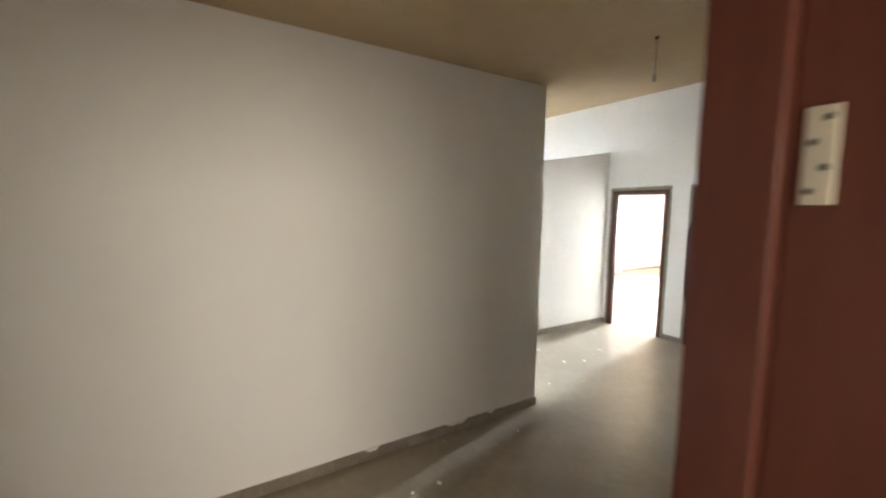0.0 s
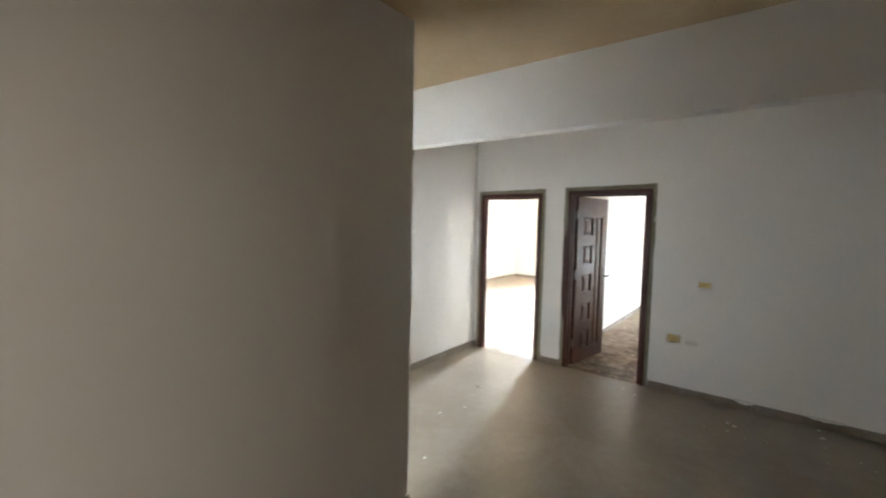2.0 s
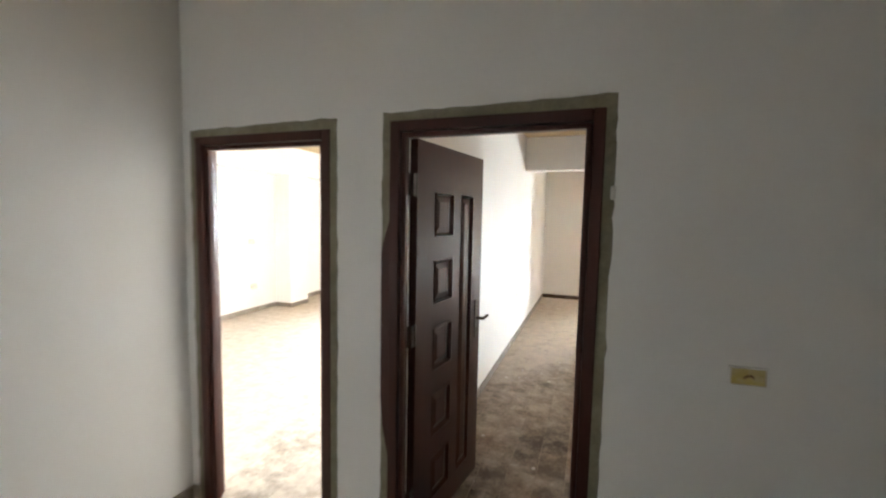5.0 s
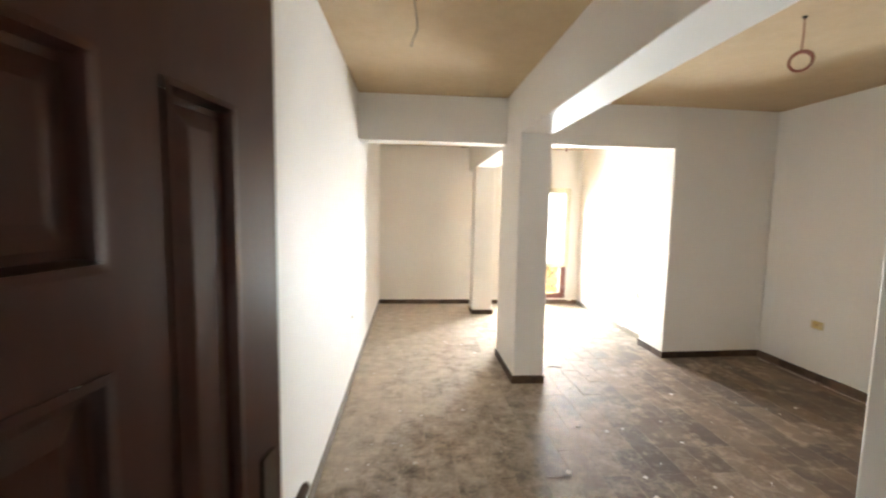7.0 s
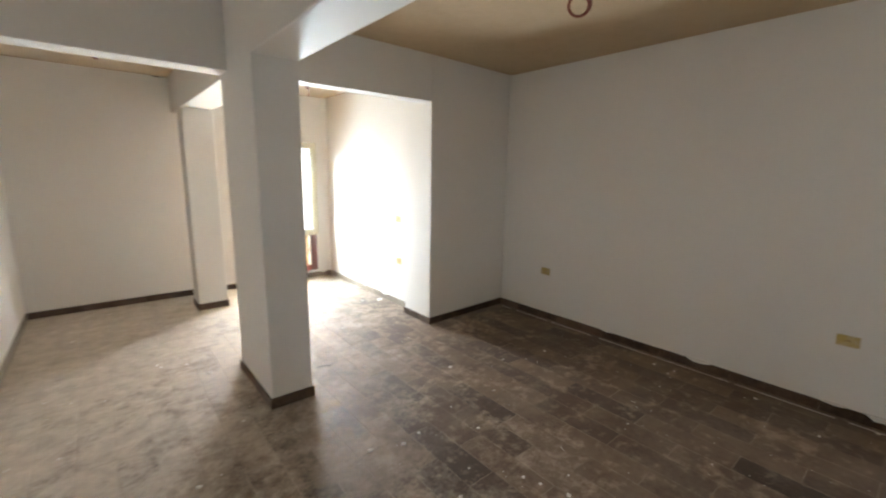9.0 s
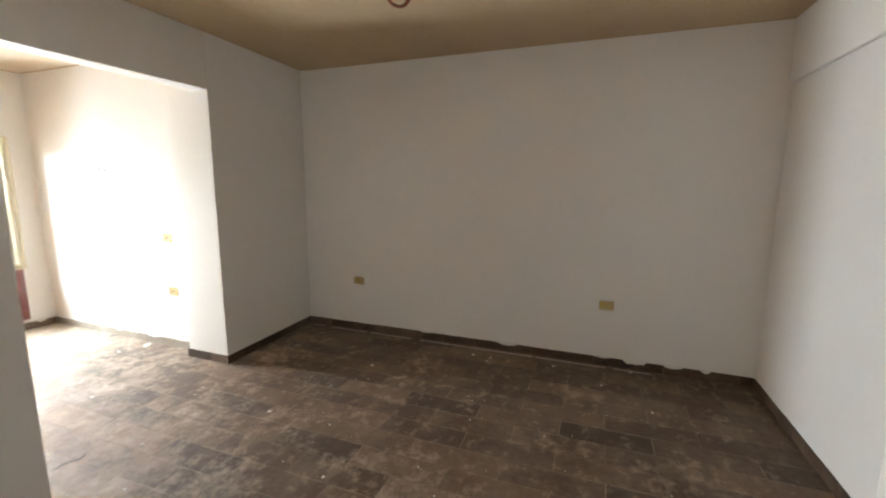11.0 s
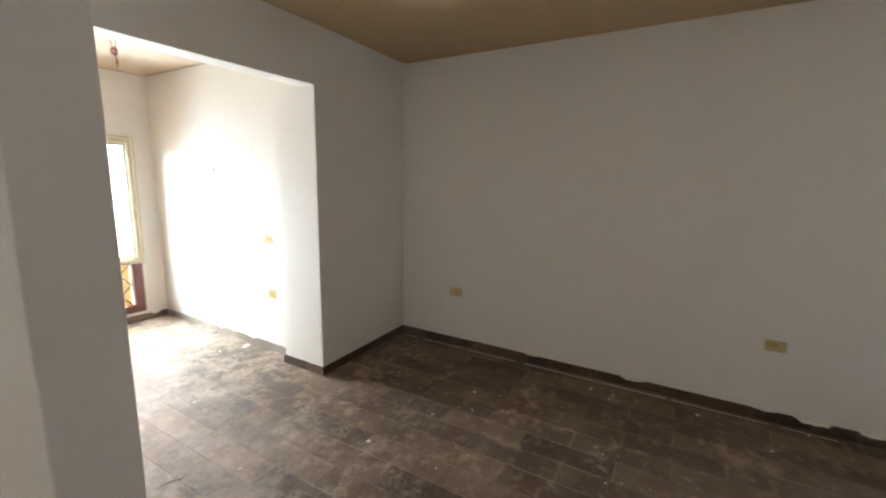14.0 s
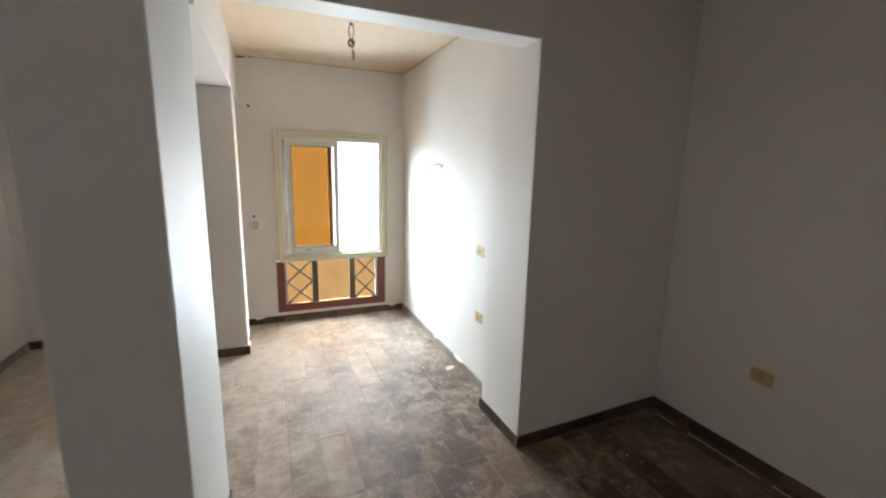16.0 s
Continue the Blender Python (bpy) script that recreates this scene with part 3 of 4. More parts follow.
for x0, x1 in ((1.402, 1.655), (2.117, 2.350)):
    for z0, z1 in ((0.196, 0.429), (0.429, 0.662)):
        for za, zb in ((z0, z1), (z1, z0)):
            bm = boxes((-0.5, 0.5, 0.0, 0.014, -0.008, 0.008))
            ln, an = math.hypot(x1 - x0, z1 - z0), math.degrees(math.atan2(zb - za, x1 - x0))
            bm.transform(pose((x0 + x1) / 2, WY + (0.002 if zb > za else 0.010), (z0 + z1) / 2, 0, -an, 0) @ Matrix.Diagonal((ln, 1, 1, 1)))
            part("lattice_bar", bm, BRONZE, lattice)
for x0, x1 in ((1.402, 1.655), (1.717, 2.055), (2.117, 2.350)):
    pane = part("pane", boxes((x0, x1, WY + 0.028, WY + 0.032, 0.196, 0.662)), AMBER_LOW, lattice, "pale amber glass")
    pane.visible_shadow = False

# window of the side room, hardly more than a glare
window_2 = tagged(link("window_2", boxes((-3.1, -3.04, FAR, FAR + 0.06, 0.1, 2.35), (-1.96, -1.9, FAR, FAR + 0.06, 0.1, 2.35), (-3.04, -1.96, FAR, FAR + 0.06, 2.29, 2.35),
                                         (-3.04, -1.96, FAR, FAR + 0.06, 0.1, 0.16), (-2.53, -2.47, FAR, FAR + 0.06, 0.16, 2.29), bevel=0.004), CREAM),
                  "cream framed tall window of the side room", "window", kind="structure")


# ---- wall boxes, switches and wires ----
def at_wall(ob, x, y, z, turn):
    ob.matrix_basis = pose(x, y, z, 0, 0, turn)
    return ob


def socket_box(w, h, x, y, z, turn, label, tilt=0.0, lid=False, plastered=False):
    """An empty flush box, sunk in the wall and facing local -y."""
    ob = tagged(new("socket_box"), label, "socket box", group="empty wall boxes")
    t = 0.007
    part("rim", boxes((-w / 2, -w / 2 + t, -0.004, 0.002, -h / 2, h / 2), (w / 2 - t, w / 2, -0.004, 0.002, -h / 2, h / 2),
                      (-w / 2 + t, w / 2 - t, -0.004, 0.002, h / 2 - t, h / 2), (-w / 2 + t, w / 2 - t, -0.004, 0.002, -h / 2, -h / 2 + t), bevel=0.0015), PAINT if plastered else YELLOW, ob)
    part("back", boxes((-w / 2 + t, w / 2 - t, -0.0012, 0.0, -h / 2 + t, h / 2 - t)), WHITEPLASTIC if lid else YELLOW, ob)
    for s in (-1, 1):
        part("screw_lug", boxes((s * (w / 2 - 0.018) - 0.006, s * (w / 2 - 0.018) + 0.006, -0.0035, -0.0012, -0.007, 0.007), bevel=0.001), YELLOW, ob)
    part("wire_end", tube([(-0.012, -0.001, -0.006), (-0.006, -0.010, 0.004), (0.006, -0.012, 0.008), (0.014, -0.006, -0.002)], 0.0025, 6), GREYWIRE if lid else COPPER, ob)
    ob.matrix_basis = pose(x, y, z, 0, tilt, turn)
    return ob


socket_box(0.118, 0.076, RIGHT, 5.146, 0.54, -90, "yellow empty plastic socket box in the long wall", 2)
socket_box(0.118, 0.076, RIGHT, 2.675, 0.54, -90, "yellow empty plastic socket box in the long wall", -1)
socket_box(0.115, 0.078, BAY_R, 6.517, 1.059, -90, "yellow empty socket box at switch height in the bay", 1)
socket_box(0.115, 0.078, BAY_R, 6.503, 0.550, -90, "yellow empty socket box low in the bay", -2)
socket_box(0.115, 0.070, 0.668, HALL_N, 1.105, 0, "yellow empty socket box plastered over beside the door", -2, False, True)
socket_box(0.115, 0.075, 0.434, HALL_N, 0.550, 0, "yellow empty socket box low beside the door", 2)
socket_box(0.115, 0.070, 0.586, HALL_N, 0.528, 0, "pale covered socket box low beside the door", 1, True, True)
socket_box(0.105, 0.085, LEFT, 5.240, 0.604, 90, "pale covered socket box on the partition wall", 0, True, True)
socket_box(0.11, 0.075, SIDE_L, 5.05, 0.42, 90, "pale socket box low in the side room", 0, True)
socket_box(0.11, 0.075, SIDE_L, 5.02, 1.15, 90, "pale switch box in the side room", 0, True)
# a plain box in place of a small dark-red wire fixture
socket_box(0.11, 0.075, SIDE_L, 4.05, 1.95, 90, "yellow box standing in for a high wire fixture", 0)

switch = tagged(new("light_switch"), "white plastic light switch with a grey rocker", "switch")
part("plate", boxes((-0.044, 0.044, -0.009, 0.0, -0.044, 0.044), bevel=0.003), WHITEPLASTIC, switch)
part("rocker_surround", boxes((-0.008, 0.030, -0.0115, -0.009, -0.030, 0.030), bevel=0.001), GREYWIRE, switch)
part("rocker", boxes((-0.002, 0.024, -0.014, -0.0115, -0.022, 0.022), bevel=0.0015), WHITEPLASTIC, switch)
at_wall(switch, 1.115, FAR, 1.055, 0)

for x, z in ((1.115, 1.145), (1.125, 2.21)):
    bm = bmesh.new()
    bmesh.ops.create_cone(bm, cap_ends=True, segments=9, radius1=0.013, radius2=0.008, depth=0.005, matrix=pose(x, FAR - 0.0025, z, 90))
    tagged(link("wall_plug", bm, HOLE), "dark drilled wall plug near the switch", "wall plug", group="wall plugs")


def loop_points(cx, cy, cz, r, turn=0.0, n=22, squash=1.0):
    c, s = math.cos(turn), math.sin(turn)
    return [(cx + r * math.sin(a) * c, cy + r * math.sin(a) * s, cz + r * squash * math.cos(a)) for a in [2 * math.pi * k / n for k in range(n + 1)]]


def ceiling_plate(x, y, z, parent):
    bm = bmesh.new()
    bmesh.ops.create_cone(bm, cap_ends=True, segments=14, radius1=0.009, radius2=0.013, depth=0.012, matrix=pose(x, y, z - 0.006))
    part("ceiling_hole", bm, HOLE, parent)


def hanging(name, label, strands, x, y, z):
    ob = tagged(new(name), label, "wire", group="hanging ceiling wires")
    for pts, r, m in strands:
        part("strand", tube(pts, r, 7), m, ob)
    ceiling_plate(0, 0, 0, ob)
    ob.location = (x, y, z)
    return ob


hanging("ceiling_wire", "coil of red-brown cable hanging from the ceiling",
        [([(0, 0, 0), (0.004, 0.002, -0.10), (-0.003, 0.001, -0.19)], 0.004, COPPER),
         (loop_points(0, 0, -0.245, 0.055, 2.15), 0.0075, COPPER), (loop_points(0.004, 0.006, -0.246, 0.050, 2.35), 0.006, COPPER)], 1.983, 3.773, CEIL_Z)
hanging("ceiling_wire", "thin twisted cable hanging from the ceiling",
        [([(0, 0, 0), (0.003, 0, -0.05), (-0.004, 0.003, -0.10), (0.006, -0.05, -0.19), (0.010, -0.10, -0.26), (-0.008, -0.15, -0.33), (-0.020, -0.19, -0.38)], 0.0035, GREYWIRE),
         ([(0.01, 0, 0), (0.008, 0.004, -0.04), (0.002, 0, -0.085)], 0.006, COPPER)], -0.222, 3.675, CEIL_Z)
hanging("ceiling_wire", "tangle of red and grey wires hanging in the bay",
        [([(0, 0, 0), (-0.02, 0, -0.05), (-0.005, 0.006, -0.11), (0.006, 0, -0.14)], 0.0042, DARKWIRE),
         ([(0.012, 0, 0), (0.02, 0.004, -0.06), (0.006, 0, -0.12), (0.01, 0.002, -0.20)], 0.0042, DARKWIRE),
         (loop_points(0.0, 0, -0.135, 0.022, 0.3, 12), 0.009, COPPER), (loop_points(0.014, 0.003, -0.215, 0.016, 1.0, 12, 1.8), 0.0042, COPPER)], 1.87, 7.10, BAY_Z)
hanging("ceiling_wire", "short cable stub hanging from the ceiling",
        [([(0, 0, 0), (0.006, 0, -0.07), (-0.004, 0.004, -0.12)], 0.004, GREYWIRE), (loop_points(0, 0, -0.145, 0.020, 0.4, 12), 0.009, COPPER)], 0.061, 7.10, BAY_Z)
hanging("ceiling_wire", "cable with an empty lamp holder hanging in the hall",
        [([(0, 0, 0), (0.003, 0, -0.10), (-0.002, 0.002, -0.21)], 0.0035, GREYWIRE), ([(0, 0, -0.21), (0, 0, -0.25)], 0.009, GREYWIRE)], 0.58, -1.62, CEIL_Z)
stub = tagged(new("wall_wire"), "bent dark wire loop sticking out of the bay wall", "wire")
part("strand", tube([(0, 0.005, 0), (0, -0.03, 0.010), (0.004, -0.062, 0.016), (0.008, -0.092, 0.008), (0.010, -0.112, -0.010), (0.012, -0.108, -0.028),
                     (0.012, -0.090, -0.034), (0.010, -0.070, -0.022), (0.006, -0.054, 0.000), (0.002, -0.046, 0.014)], 0.0038, 7), DARKWIRE, stub)
part("strand", tube([(0.006, 0.005, -0.004), (0.012, -0.022, -0.010), (0.026, -0.030, -0.022), (0.046, -0.030, -0.030)], 0.0034, 7), DARKWIRE, stub)
at_wall(stub, BAY_R, 7.28, 1.68, -90)

# ---- skirting ----
SK_H, SK_T, PLANK, PITCH = 0.072, 0.011, 0.55, 0.1765


def skirting(name, p, q, out, label, material):
    """A run of skirting tiles from p to q on the floor; out: the way from the wall into the room."""
    p, q, out = Vector((*p, 0)), Vector((*q, 0)), Vector((*out, 0))
    d = (q - p).normalized()
    total = (q - p).length

    def block(u0, u1, t0, t1, z1, cham=0.0):
        bm = bmesh.new()
        lower = [p + d * u + out * t for u, t in ((u0, t0), (u1, t0), (u1, t1), (u0, t1))]
        a = [bm.verts.new(v) for v in lower]
        b = [bm.verts.new(v + Vector((0, 0, z1 - (cham if i > 1 else 0)))) for i, v in enumerate(lower)]
        bm.faces.new(a)
        bm.faces.new(b)
        for i in range(4):
            bm.faces.new([a[i], a[(i + 1) % 4], b[(i + 1) % 4], b[i]])
        bmesh.ops.recalc_face_normals(bm, faces=bm.faces)
        return bm

    base = structure(name, block(0.0, total, -0.004, SK_T - 0.005, SK_H - 0.003), GROUT, label, "baseboard")
    u = -rnd.uniform(0.0, 0.4)
    while u < total:
        a, b = max(0.0, u + 0.0015), min(total, u + PLANK - 0.0015)
        if b - a > 0.02:
            part("tile", block(a, b, 0.0, SK_T + rnd.uniform(-0.0012, 0.0012), SK_H + rnd.uniform(-0.002, 0.002), 0.002), material, base)
        u += PLANK


DARK = "dark brown tile skirting with chipped plaster"
PALE = "dusty brown tile skirting in the hall"
E2 = SK_T
runs = [
    ((RIGHT, RETURN_Y + 0.048), (RIGHT, ROOM_S + E2), (-1, 0)), ((NIB_X - E2, RETURN_Y), (RIGHT, RETURN_Y + 0.050), (0.042, -0.999)),
    ((NIB_X, RETURN_Y), (NIB_X, NIB_BACK + E2), (-1, 0)), ((NIB_X, NIB_BACK), (BAY_R - E2, NIB_BACK), (0, 1)),
    ((BAY_R, FAR), (BAY_R, NIB_BACK + E2), (-1, 0)), ((LEFT + E2, FAR), (BAY_R - E2, FAR), (0, -1)),
    ((LEFT, ROOM_S), (LEFT, FAR), (1, 0)), ((1.012 + E2, ROOM_S), (RIGHT, ROOM_S), (0, 1)), ((0.24, ROOM_S), (0.727 - E2, ROOM_S), (0, 1)),
]
for x0, x1, y0, y1 in ((0.727, 1.012, 5.135, 5.89), (0.727, 1.03, 7.70, 8.00)):
    runs += [((x0 - E2, y0), (x1 + E2, y0), (0, -1)), ((x0 - E2, y1), (x1 + E2, y1), (0, 1)), ((x0, y0), (x0, y1), (-1, 0)), ((x1, y0), (x1, y1), (1, 0))]
runs += [((0.727, ROOM_S + E2), (0.727, 2.25), (-1, 0)), ((0.727 - E2, 2.25), (1.012 + E2, 2.25), (0, 1)), ((1.012, ROOM_S + E2), (1.012, 2.25), (1, 0))]
for i, r in enumerate(runs):
    dusty = r[0] in ((LEFT, ROOM_S), (BAY_R, FAR))
    skirting(f"baseboard_{i + 1}", *r, "dusty pale brown tile skirting" if dusty else DARK, SKIRT_HALL if dusty else SKIRT)
hall_runs = [
    ((-0.478, -5.6), (-0.478, -1.408 + E2), (1, 0)), ((-1.84 + E2, -1.408), (-0.478, -1.408), (0, 1)), ((-1.84, -1.408 + E2), (-1.84, -0.08), (1, 0)),
    ((-1.93, -0.08), (-1.84 + E2, -0.08), (0, 1)), ((-1.93, -0.08 + E2), (-1.93, HALL_N), (1, 0)), ((-1.93 + E2, HALL_N), (D1[0] - 0.042, HALL_N), (0, -1)),
    ((D1[1] + 0.042, HALL_N), (D2[0] - 0.042, HALL_N), (0, -1)), ((D2[1] + 0.042, HALL_N), (2.7, HALL_N), (0, -1)),
    ((2.7, -2.58), (2.7, HALL_N - E2), (-1, 0)), ((1.755, -3.36), (1.755, -2.58), (-1, 0)),
]
for i, r in enumerate(hall_runs):
    skirting(f"baseboard_{i + 40}", *r, PALE, SKIRT_HALL)
side_runs = [((SIDE_L, ROOM_S), (SIDE_L, 5.55), (1, 0)), ((SIDE_L + 0.32, 5.55 - E2), (SIDE_L + 0.32, 6.0), (1, 0)), ((SIDE_L, 6.0), (SIDE_L, FAR), (1, 0)),
             ((SIDE_L, 5.55), (SIDE_L + 0.32, 5.55), (0, -1)), ((SIDE_L, FAR), (-3.1, FAR), (0, -1))]
for i, r in enumerate(side_runs):
    skirting(f"baseboard_{i + 60}", *r, "dusty brown tile skirting in the side room", SKIRT_HALL)


# plaster that ran down over the skirting
def smear(name, wall, u0, u1, drop):
    """A ragged lip of plaster along the top of the skirting; wall: the place of a point at u along the wall, t out and z up."""
    n = 9
    bm = bmesh.new()
    rows = []
    for i in range(n + 1):
        u = u0 + (u1 - u0) * i / n
        low = SK_H + 0.004 - drop * math.sin(math.pi * i / n) ** 0.6 * rnd.uniform(0.45, 1.0)
        rows.append([bm.verts.new(wall(u, t, z)) for t, z in ((0.0, SK_H + 0.012), (SK_T + 0.006, SK_H + 0.004), (SK_T + 0.005, low), (0.0, low - 0.002))])
    for a, b in zip(rows, rows[1:]):
        for k in range(4):
            bm.faces.new([a[k], a[(k + 1) % 4], b[(k + 1) % 4], b[k]])
    bm.faces.new(rows[0])
    bm.faces.new(rows[-1][::-1])
    bmesh.ops.recalc_face_normals(bm, faces=bm.faces)
    return tagged(link(name, bm, PAINT), "white plaster splash over dark skirting tiles", "plaster splash", group="plaster splashes")


for u0, u1, drop in ((2.33, 2.52, 0.05), (2.06, 2.20, 0.03), (1.86, 1.93, 0.025), (3.44, 3.62, 0.025), (2.62, 2.75, 0.012), (4.3, 4.42, 0.012)):
    smear("plaster_splash", lambda u, t, z: (RIGHT - t, u, z), u0, u1, drop)
for u0, u1, drop in ((0.95, 1.10, 0.03), (1.45, 1.70, 0.02)):
    smear("plaster_splash", lambda u, t, z: (u, HALL_N - t, z), u0, u1, drop)
for u0, u1, drop in ((-2.35, -2.15, 0.03), (-1.95, -1.88, 0.02), (-3.0, -2.9, 0.02)):
    smear("plaster_splash", lambda u, t, z: (-0.478 + t, u, z), u0, u1, drop)
for u0, u1, drop in ((6.75, 6.9, 0.02), (7.3, 7.38, 0.02)):
    smear("plaster_splash", lambda u, t, z: (BAY_R - t, u, z), u0, u1, drop)

smear("plaster_splash", lambda u, t, z: (1.03 + t, u, z), 7.70, 7.80, 0.06)
smear("plaster_splash", lambda u, t, z: (u, FAR - t, z), 1.06, 1.16, 0.03)
smear("plaster_splash", lambda u, t, z: (u, FAR - t, z), 2.50, 2.60, 0.03)


# larger leavings of the builders
def floor_scrap(name, x, y, z, length, width, turn, material, label, category):
    """A flat, curled scrap with a ragged outline, lying on the floor."""
    n, bm = 12, bmesh.new()
    rim = []
    for k in range(n):
        a, r = 2 * math.pi * k / n, rnd.uniform(0.75, 1.1)
        rim.append((0.5 * length * r * math.cos(a), 0.5 * width * r * math.sin(a)))
    low = [bm.verts.new((u, v, 0.0)) for u, v in rim]
    high = [bm.verts.new((0.9 * u, 0.9 * v, 0.004 + 0.003 * rnd.random())) for u, v in rim]
    bm.faces.new(low[::-1])
    bm.faces.new(high)
    for k in range(n):
        bm.faces.new([low[k], low[(k + 1) % n], high[(k + 1) % n], high[k]])
    ob = tagged(link(name, bm, material), label, category, group="builders' leavings")
    ob.matrix_basis = pose(x, y, z, 0, 0, turn)
    return ob


for x, y, length, width, turn in ((2.60, 6.83, 0.11, 0.05, 30), (0.75, 3.81, 0.06, 0.045, 70), (1.03, 4.34, 0.04, 0.03, 10)):
    floor_scrap("plaster_flake", x, y, 0.0, length, width, turn, PLASTER, "white plaster flake on the brown tiles", "plaster flake")
for x, y, length, width, turn in ((-1.50, -0.34, 0.10, 0.03, 20), (-0.95, -0.14, 0.04, 0.03, 0), (-1.05, -0.37, 0.045, 0.04, 50), (1.54, 1.25, 0.04, 0.03, 30)):
    floor_scrap("plaster_flake", x, y, 0.0, length, width, turn, PLASTER, "white plaster flake on the hall floor", "plaster flake")
curl = tagged(new("wire_offcut"), "thin pale wire offcut lying on the tiles", "wire offcut", group="builders' leavings")
part("strand", tube([(-0.07, 0.02, 0.004), (-0.04, 0.028, 0.006), (0.0, 0.012, 0.010), (0.035, -0.004, 0.005), (0.06, 0.004, 0.004), (0.074, 0.022, 0.004)], 0.003, 6), DARKWIRE, curl)
curl.location = (1.27, 5.49, 0.0)

# crumbling plaster where the ceiling meets the walls
for name, p, q in (("trim_ceiling_far", (LEFT + 0.002, FAR - 0.009, BAY_Z - 0.008), (BAY_R - 0.012, FAR - 0.001, BAY_Z - 0.001)),
                   ("trim_ceiling_bay", (BAY_R - 0.010, NIB_BACK + 0.002, BAY_Z - 0.009), (BAY_R - 0.001, FAR - 0.012, BAY_Z - 0.001)),
                   ("trim_ceiling_long", (RIGHT - 0.008, ROOM_S + 0.034, CEIL_Z - 0.007), (RIGHT - 0.001, RETURN_Y - 0.002, CEIL_Z - 0.001))):
    structure(name, boxes((p[0], q[0], p[1], q[1], p[2], q[2]), bevel=0.002), CEIL, "rough tan plaster seam under the ceiling", "trim")
for u0, u1, depth in ((1.035, 1.13, 0.016), (1.15, 1.175, 0.010), (0.56, 0.70, 0.012)):
    bm = prism([(u0, BAY_Z - 0.012), (u0 + 0.3 * (u1 - u0), BAY_Z - 0.012 - depth), (u0 + 0.7 * (u1 - u0), BAY_Z - 0.012 - 0.6 * depth), (u1, BAY_Z - 0.012)], "y", FAR - 0.004, FAR + 0.004)
    tagged(link("plaster_gap", bm, HOLE), "dark broken gap under the bay ceiling", "plaster gap", group="plaster gaps")

# the pale filled joint along the long wall
joint = bmesh.new()
y = 2.3
while y < RETURN_Y - 0.1:
    n = rnd.uniform(0.25, 0.7)
    w, e = rnd.uniform(0.003, 0.007), min(y + n, RETURN_Y - 0.05)
    bmesh.ops.create_cube(joint, size=1.0, matrix=Matrix.Translation((RIGHT - 0.062 + rnd.uniform(-0.002, 0.002), (y + e) / 2, 0.001)) @ Matrix.Diagonal((w, e - y, 0.0035, 1)))
    y = e + rnd.uniform(0.0, 0.12)
structure("trim_floor_joint", joint, PLASTER, "pale filled joint along the skirting", "joint")

# ---- crumbs on the floors ----
def crumbs(name, count, spots, label):
    """Flakes of plaster left by the builders, one scattered litter."""
    verts, faces = [], []
    for _ in range(count):
        x0, x1, y0, y1 = spots[rnd.randrange(len(spots))]
        x, y, r = rnd.uniform(x0, x1), rnd.uniform(y0, y1), 0.004 + 0.016 * rnd.random() ** 4
        if 0.70 < x < 1.05 and (5.1 < y < 5.92 or 7.6 < y < 8.0):
            continue
        k, b, turn = rnd.randrange(4, 7), len(verts), rnd.random() * 6.28
        h = r * rnd.uniform(0.2, 0.5)
        ring = [(r * rnd.uniform(0.6, 1.2), turn + 2 * math.pi * i / k) for i in range(k)]
        verts += [(x + q * math.cos(a), y + q * math.sin(a), 0.0) for q, a in ring]
        verts += [(x + 0.7 * q * math.cos(a), y + 0.7 * q * math.sin(a), h) for q, a in ring]
        faces += [[b + i, b + (i + 1) % k, b + k + (i + 1) % k, b + k + i] for i in range(k)] + [[b + k + i for i in range(k)]]
    me = bpy.data.meshes.new(name)
    me.from_pydata(verts, [], faces)
    me.materials.append(PLASTER)
    return tagged(new(name, me), label, "plaster crumbs", kind="stuff")


crumbs("plaster_crumbs", 250, [(LEFT + 0.1, 3.7, 1.7, 5.7), (LEFT + 0.1, 3.7, 1.7, 5.7), (1.0, 3.6, 2.0, 4.5), (LEFT + 0.1, 2.6, 5.8, 8.3)], "white plaster crumbs scattered on the tile floor")
crumbs("plaster_crumbs", 70, [(-0.4, 0.4, -4.0, -1.2), (-1.7, 2.4, -1.3, 1.4), (0.0, 2.5, 0.8, 1.4)], "white plaster crumbs on the hall floor")

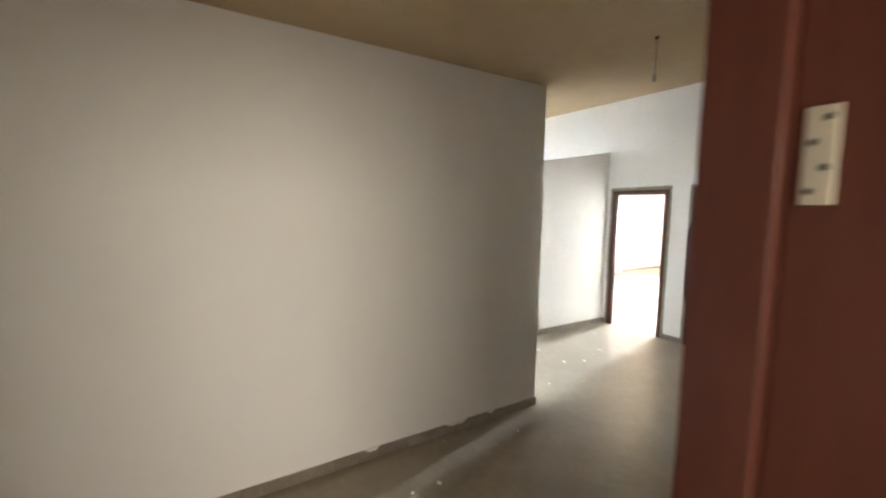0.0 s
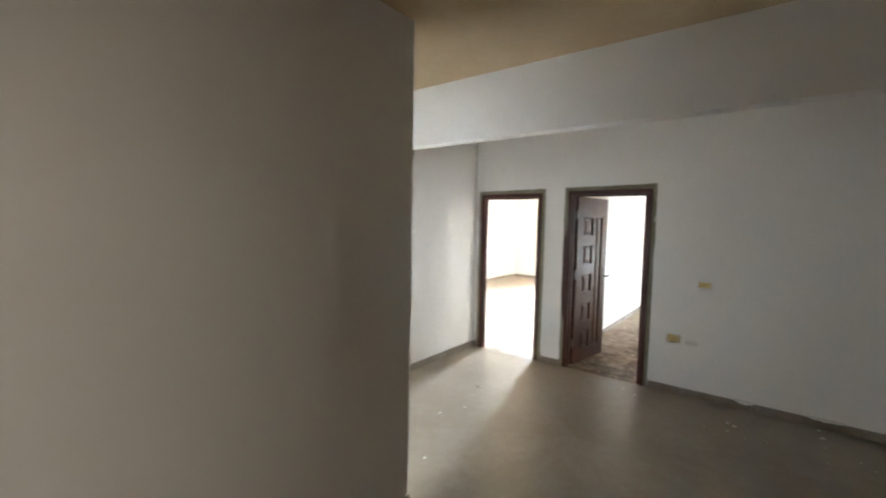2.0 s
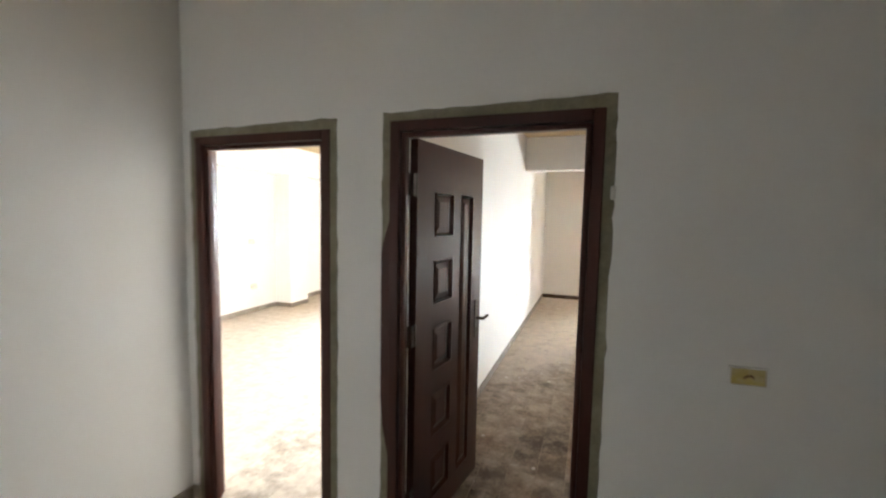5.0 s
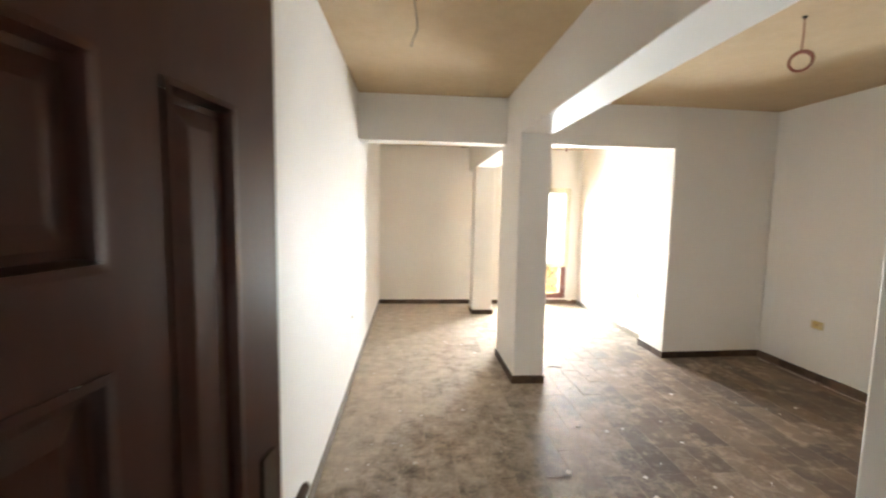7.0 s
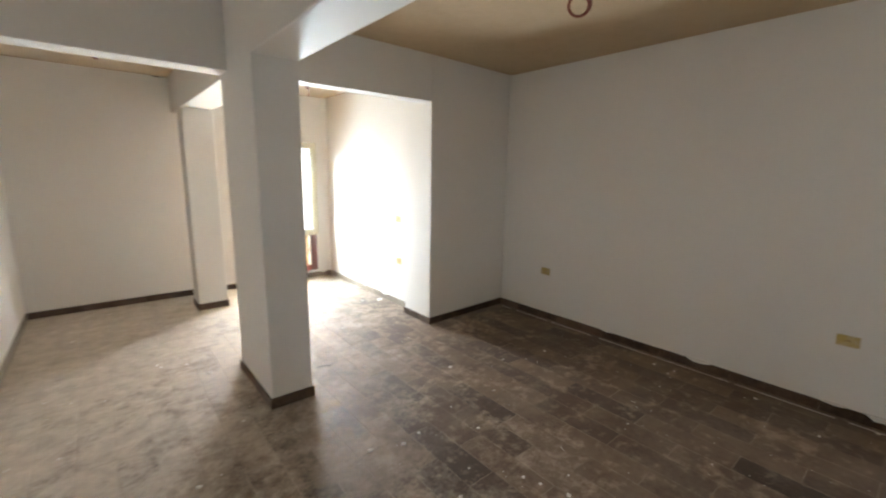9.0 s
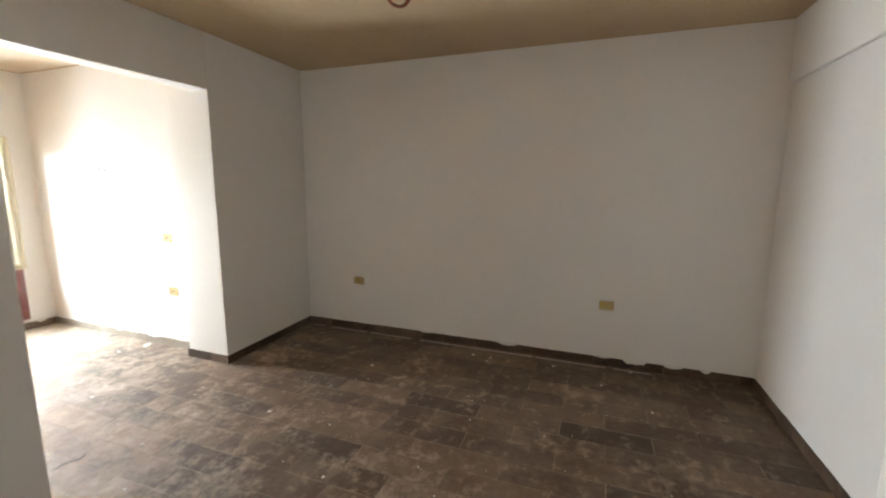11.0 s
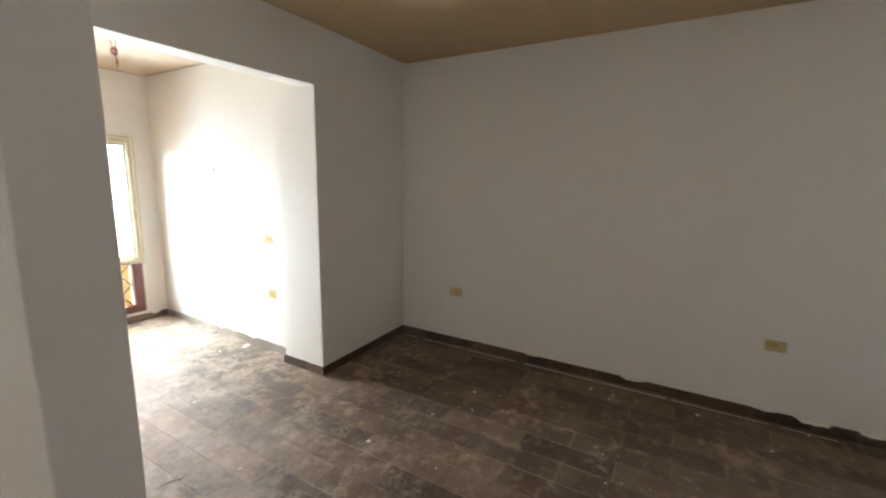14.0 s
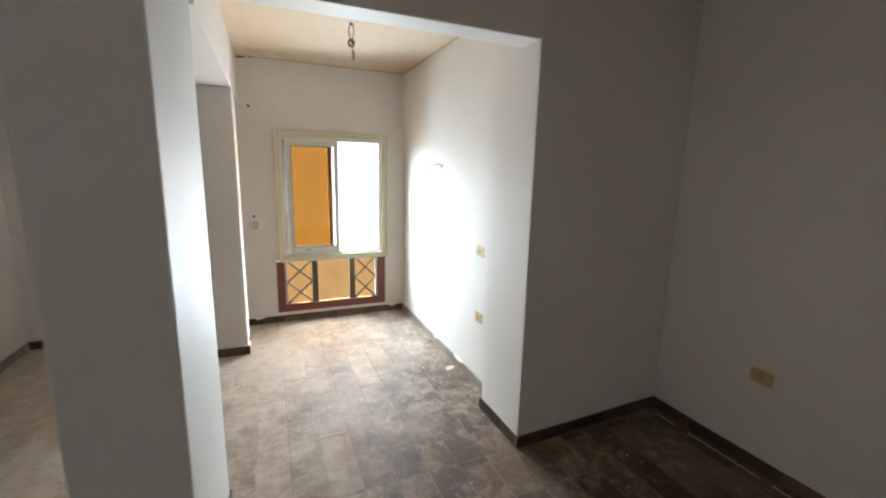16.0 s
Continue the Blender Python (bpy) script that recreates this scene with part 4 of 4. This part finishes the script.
# ---- plank tiles of the floors ----
def plank_mesh(w, h):
    c = 0.0015
    me = bpy.data.meshes.new("tile")
    a = [(-w, -h, -0.004), (w, -h, -0.004), (w, h, -0.004), (-w, h, -0.004)]
    b = [(-w, -h, -0.0012), (w, -h, -0.0012), (w, h, -0.0012), (-w, h, -0.0012)]
    t = [(-w + c, -h + c, 0), (w - c, -h + c, 0), (w - c, h - c, 0), (-w + c, h - c, 0)]
    f = [[8, 9, 10, 11]] + [[i, (i + 1) % 4, 4 + (i + 1) % 4, 4 + i] for i in range(4)] + [[4 + i, 4 + (i + 1) % 4, 8 + (i + 1) % 4, 8 + i] for i in range(4)]
    me.from_pydata(a + b + t, [], f)
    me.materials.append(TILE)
    return me


def plank_floor(parent, areas, near, label):
    """Plank tiles in running bond; those in the stretch near are pieces of their own, the rest one mesh."""
    gap, shared, far_v, far_f = 0.0023, {}, [], []
    for x0, x1, y0, y1 in areas:
        k = math.floor((x0 - 3.06) / PITCH)
        while 3.06 + k * PITCH < x1:
            a, b = max(x0, 3.06 + k * PITCH), min(x1, 3.06 + (k + 1) * PITCH)
            first = 2.945 + (0.275 if k % 2 == 0 else 0.0)
            m = math.floor((y0 - first) / PLANK)
            while first + m * PLANK < y1:
                c, d = max(y0, first + m * PLANK), min(y1, first + (m + 1) * PLANK)
                w, h = round((b - a) / 2 - gap, 4), round((d - c) / 2 - gap, 4)
                x, y = (a + b) / 2, (c + d) / 2
                m += 1
                if w < 0.004 or h < 0.004:
                    continue
                if (w, h) not in shared:
                    shared[(w, h)] = plank_mesh(w, h)
                low = rnd.uniform(-0.0006, 0.0)
                if near and near[0] < x < near[1] and near[2] < y < near[3]:
                    ob = new("tile", shared[(w, h)])
                    ob.parent = parent
                    ob.matrix_basis = pose(x, y, low, rnd.uniform(-0.12, 0.12), rnd.uniform(-0.2, 0.2))
                else:
                    base = len(far_v)
                    far_v += [(v.co.x + x, v.co.y + y, v.co.z + low) for v in shared[(w, h)].vertices]
                    far_f += [[base + i for i in p.vertices] for p in shared[(w, h)].polygons]
            k += 1
    if far_v:
        me = bpy.data.meshes.new("tiles")
        me.from_pydata(far_v, [], far_f)
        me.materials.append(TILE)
        rest = new("tiles", me)
        rest.parent = parent
        tagged(rest, label, kind="stuff")


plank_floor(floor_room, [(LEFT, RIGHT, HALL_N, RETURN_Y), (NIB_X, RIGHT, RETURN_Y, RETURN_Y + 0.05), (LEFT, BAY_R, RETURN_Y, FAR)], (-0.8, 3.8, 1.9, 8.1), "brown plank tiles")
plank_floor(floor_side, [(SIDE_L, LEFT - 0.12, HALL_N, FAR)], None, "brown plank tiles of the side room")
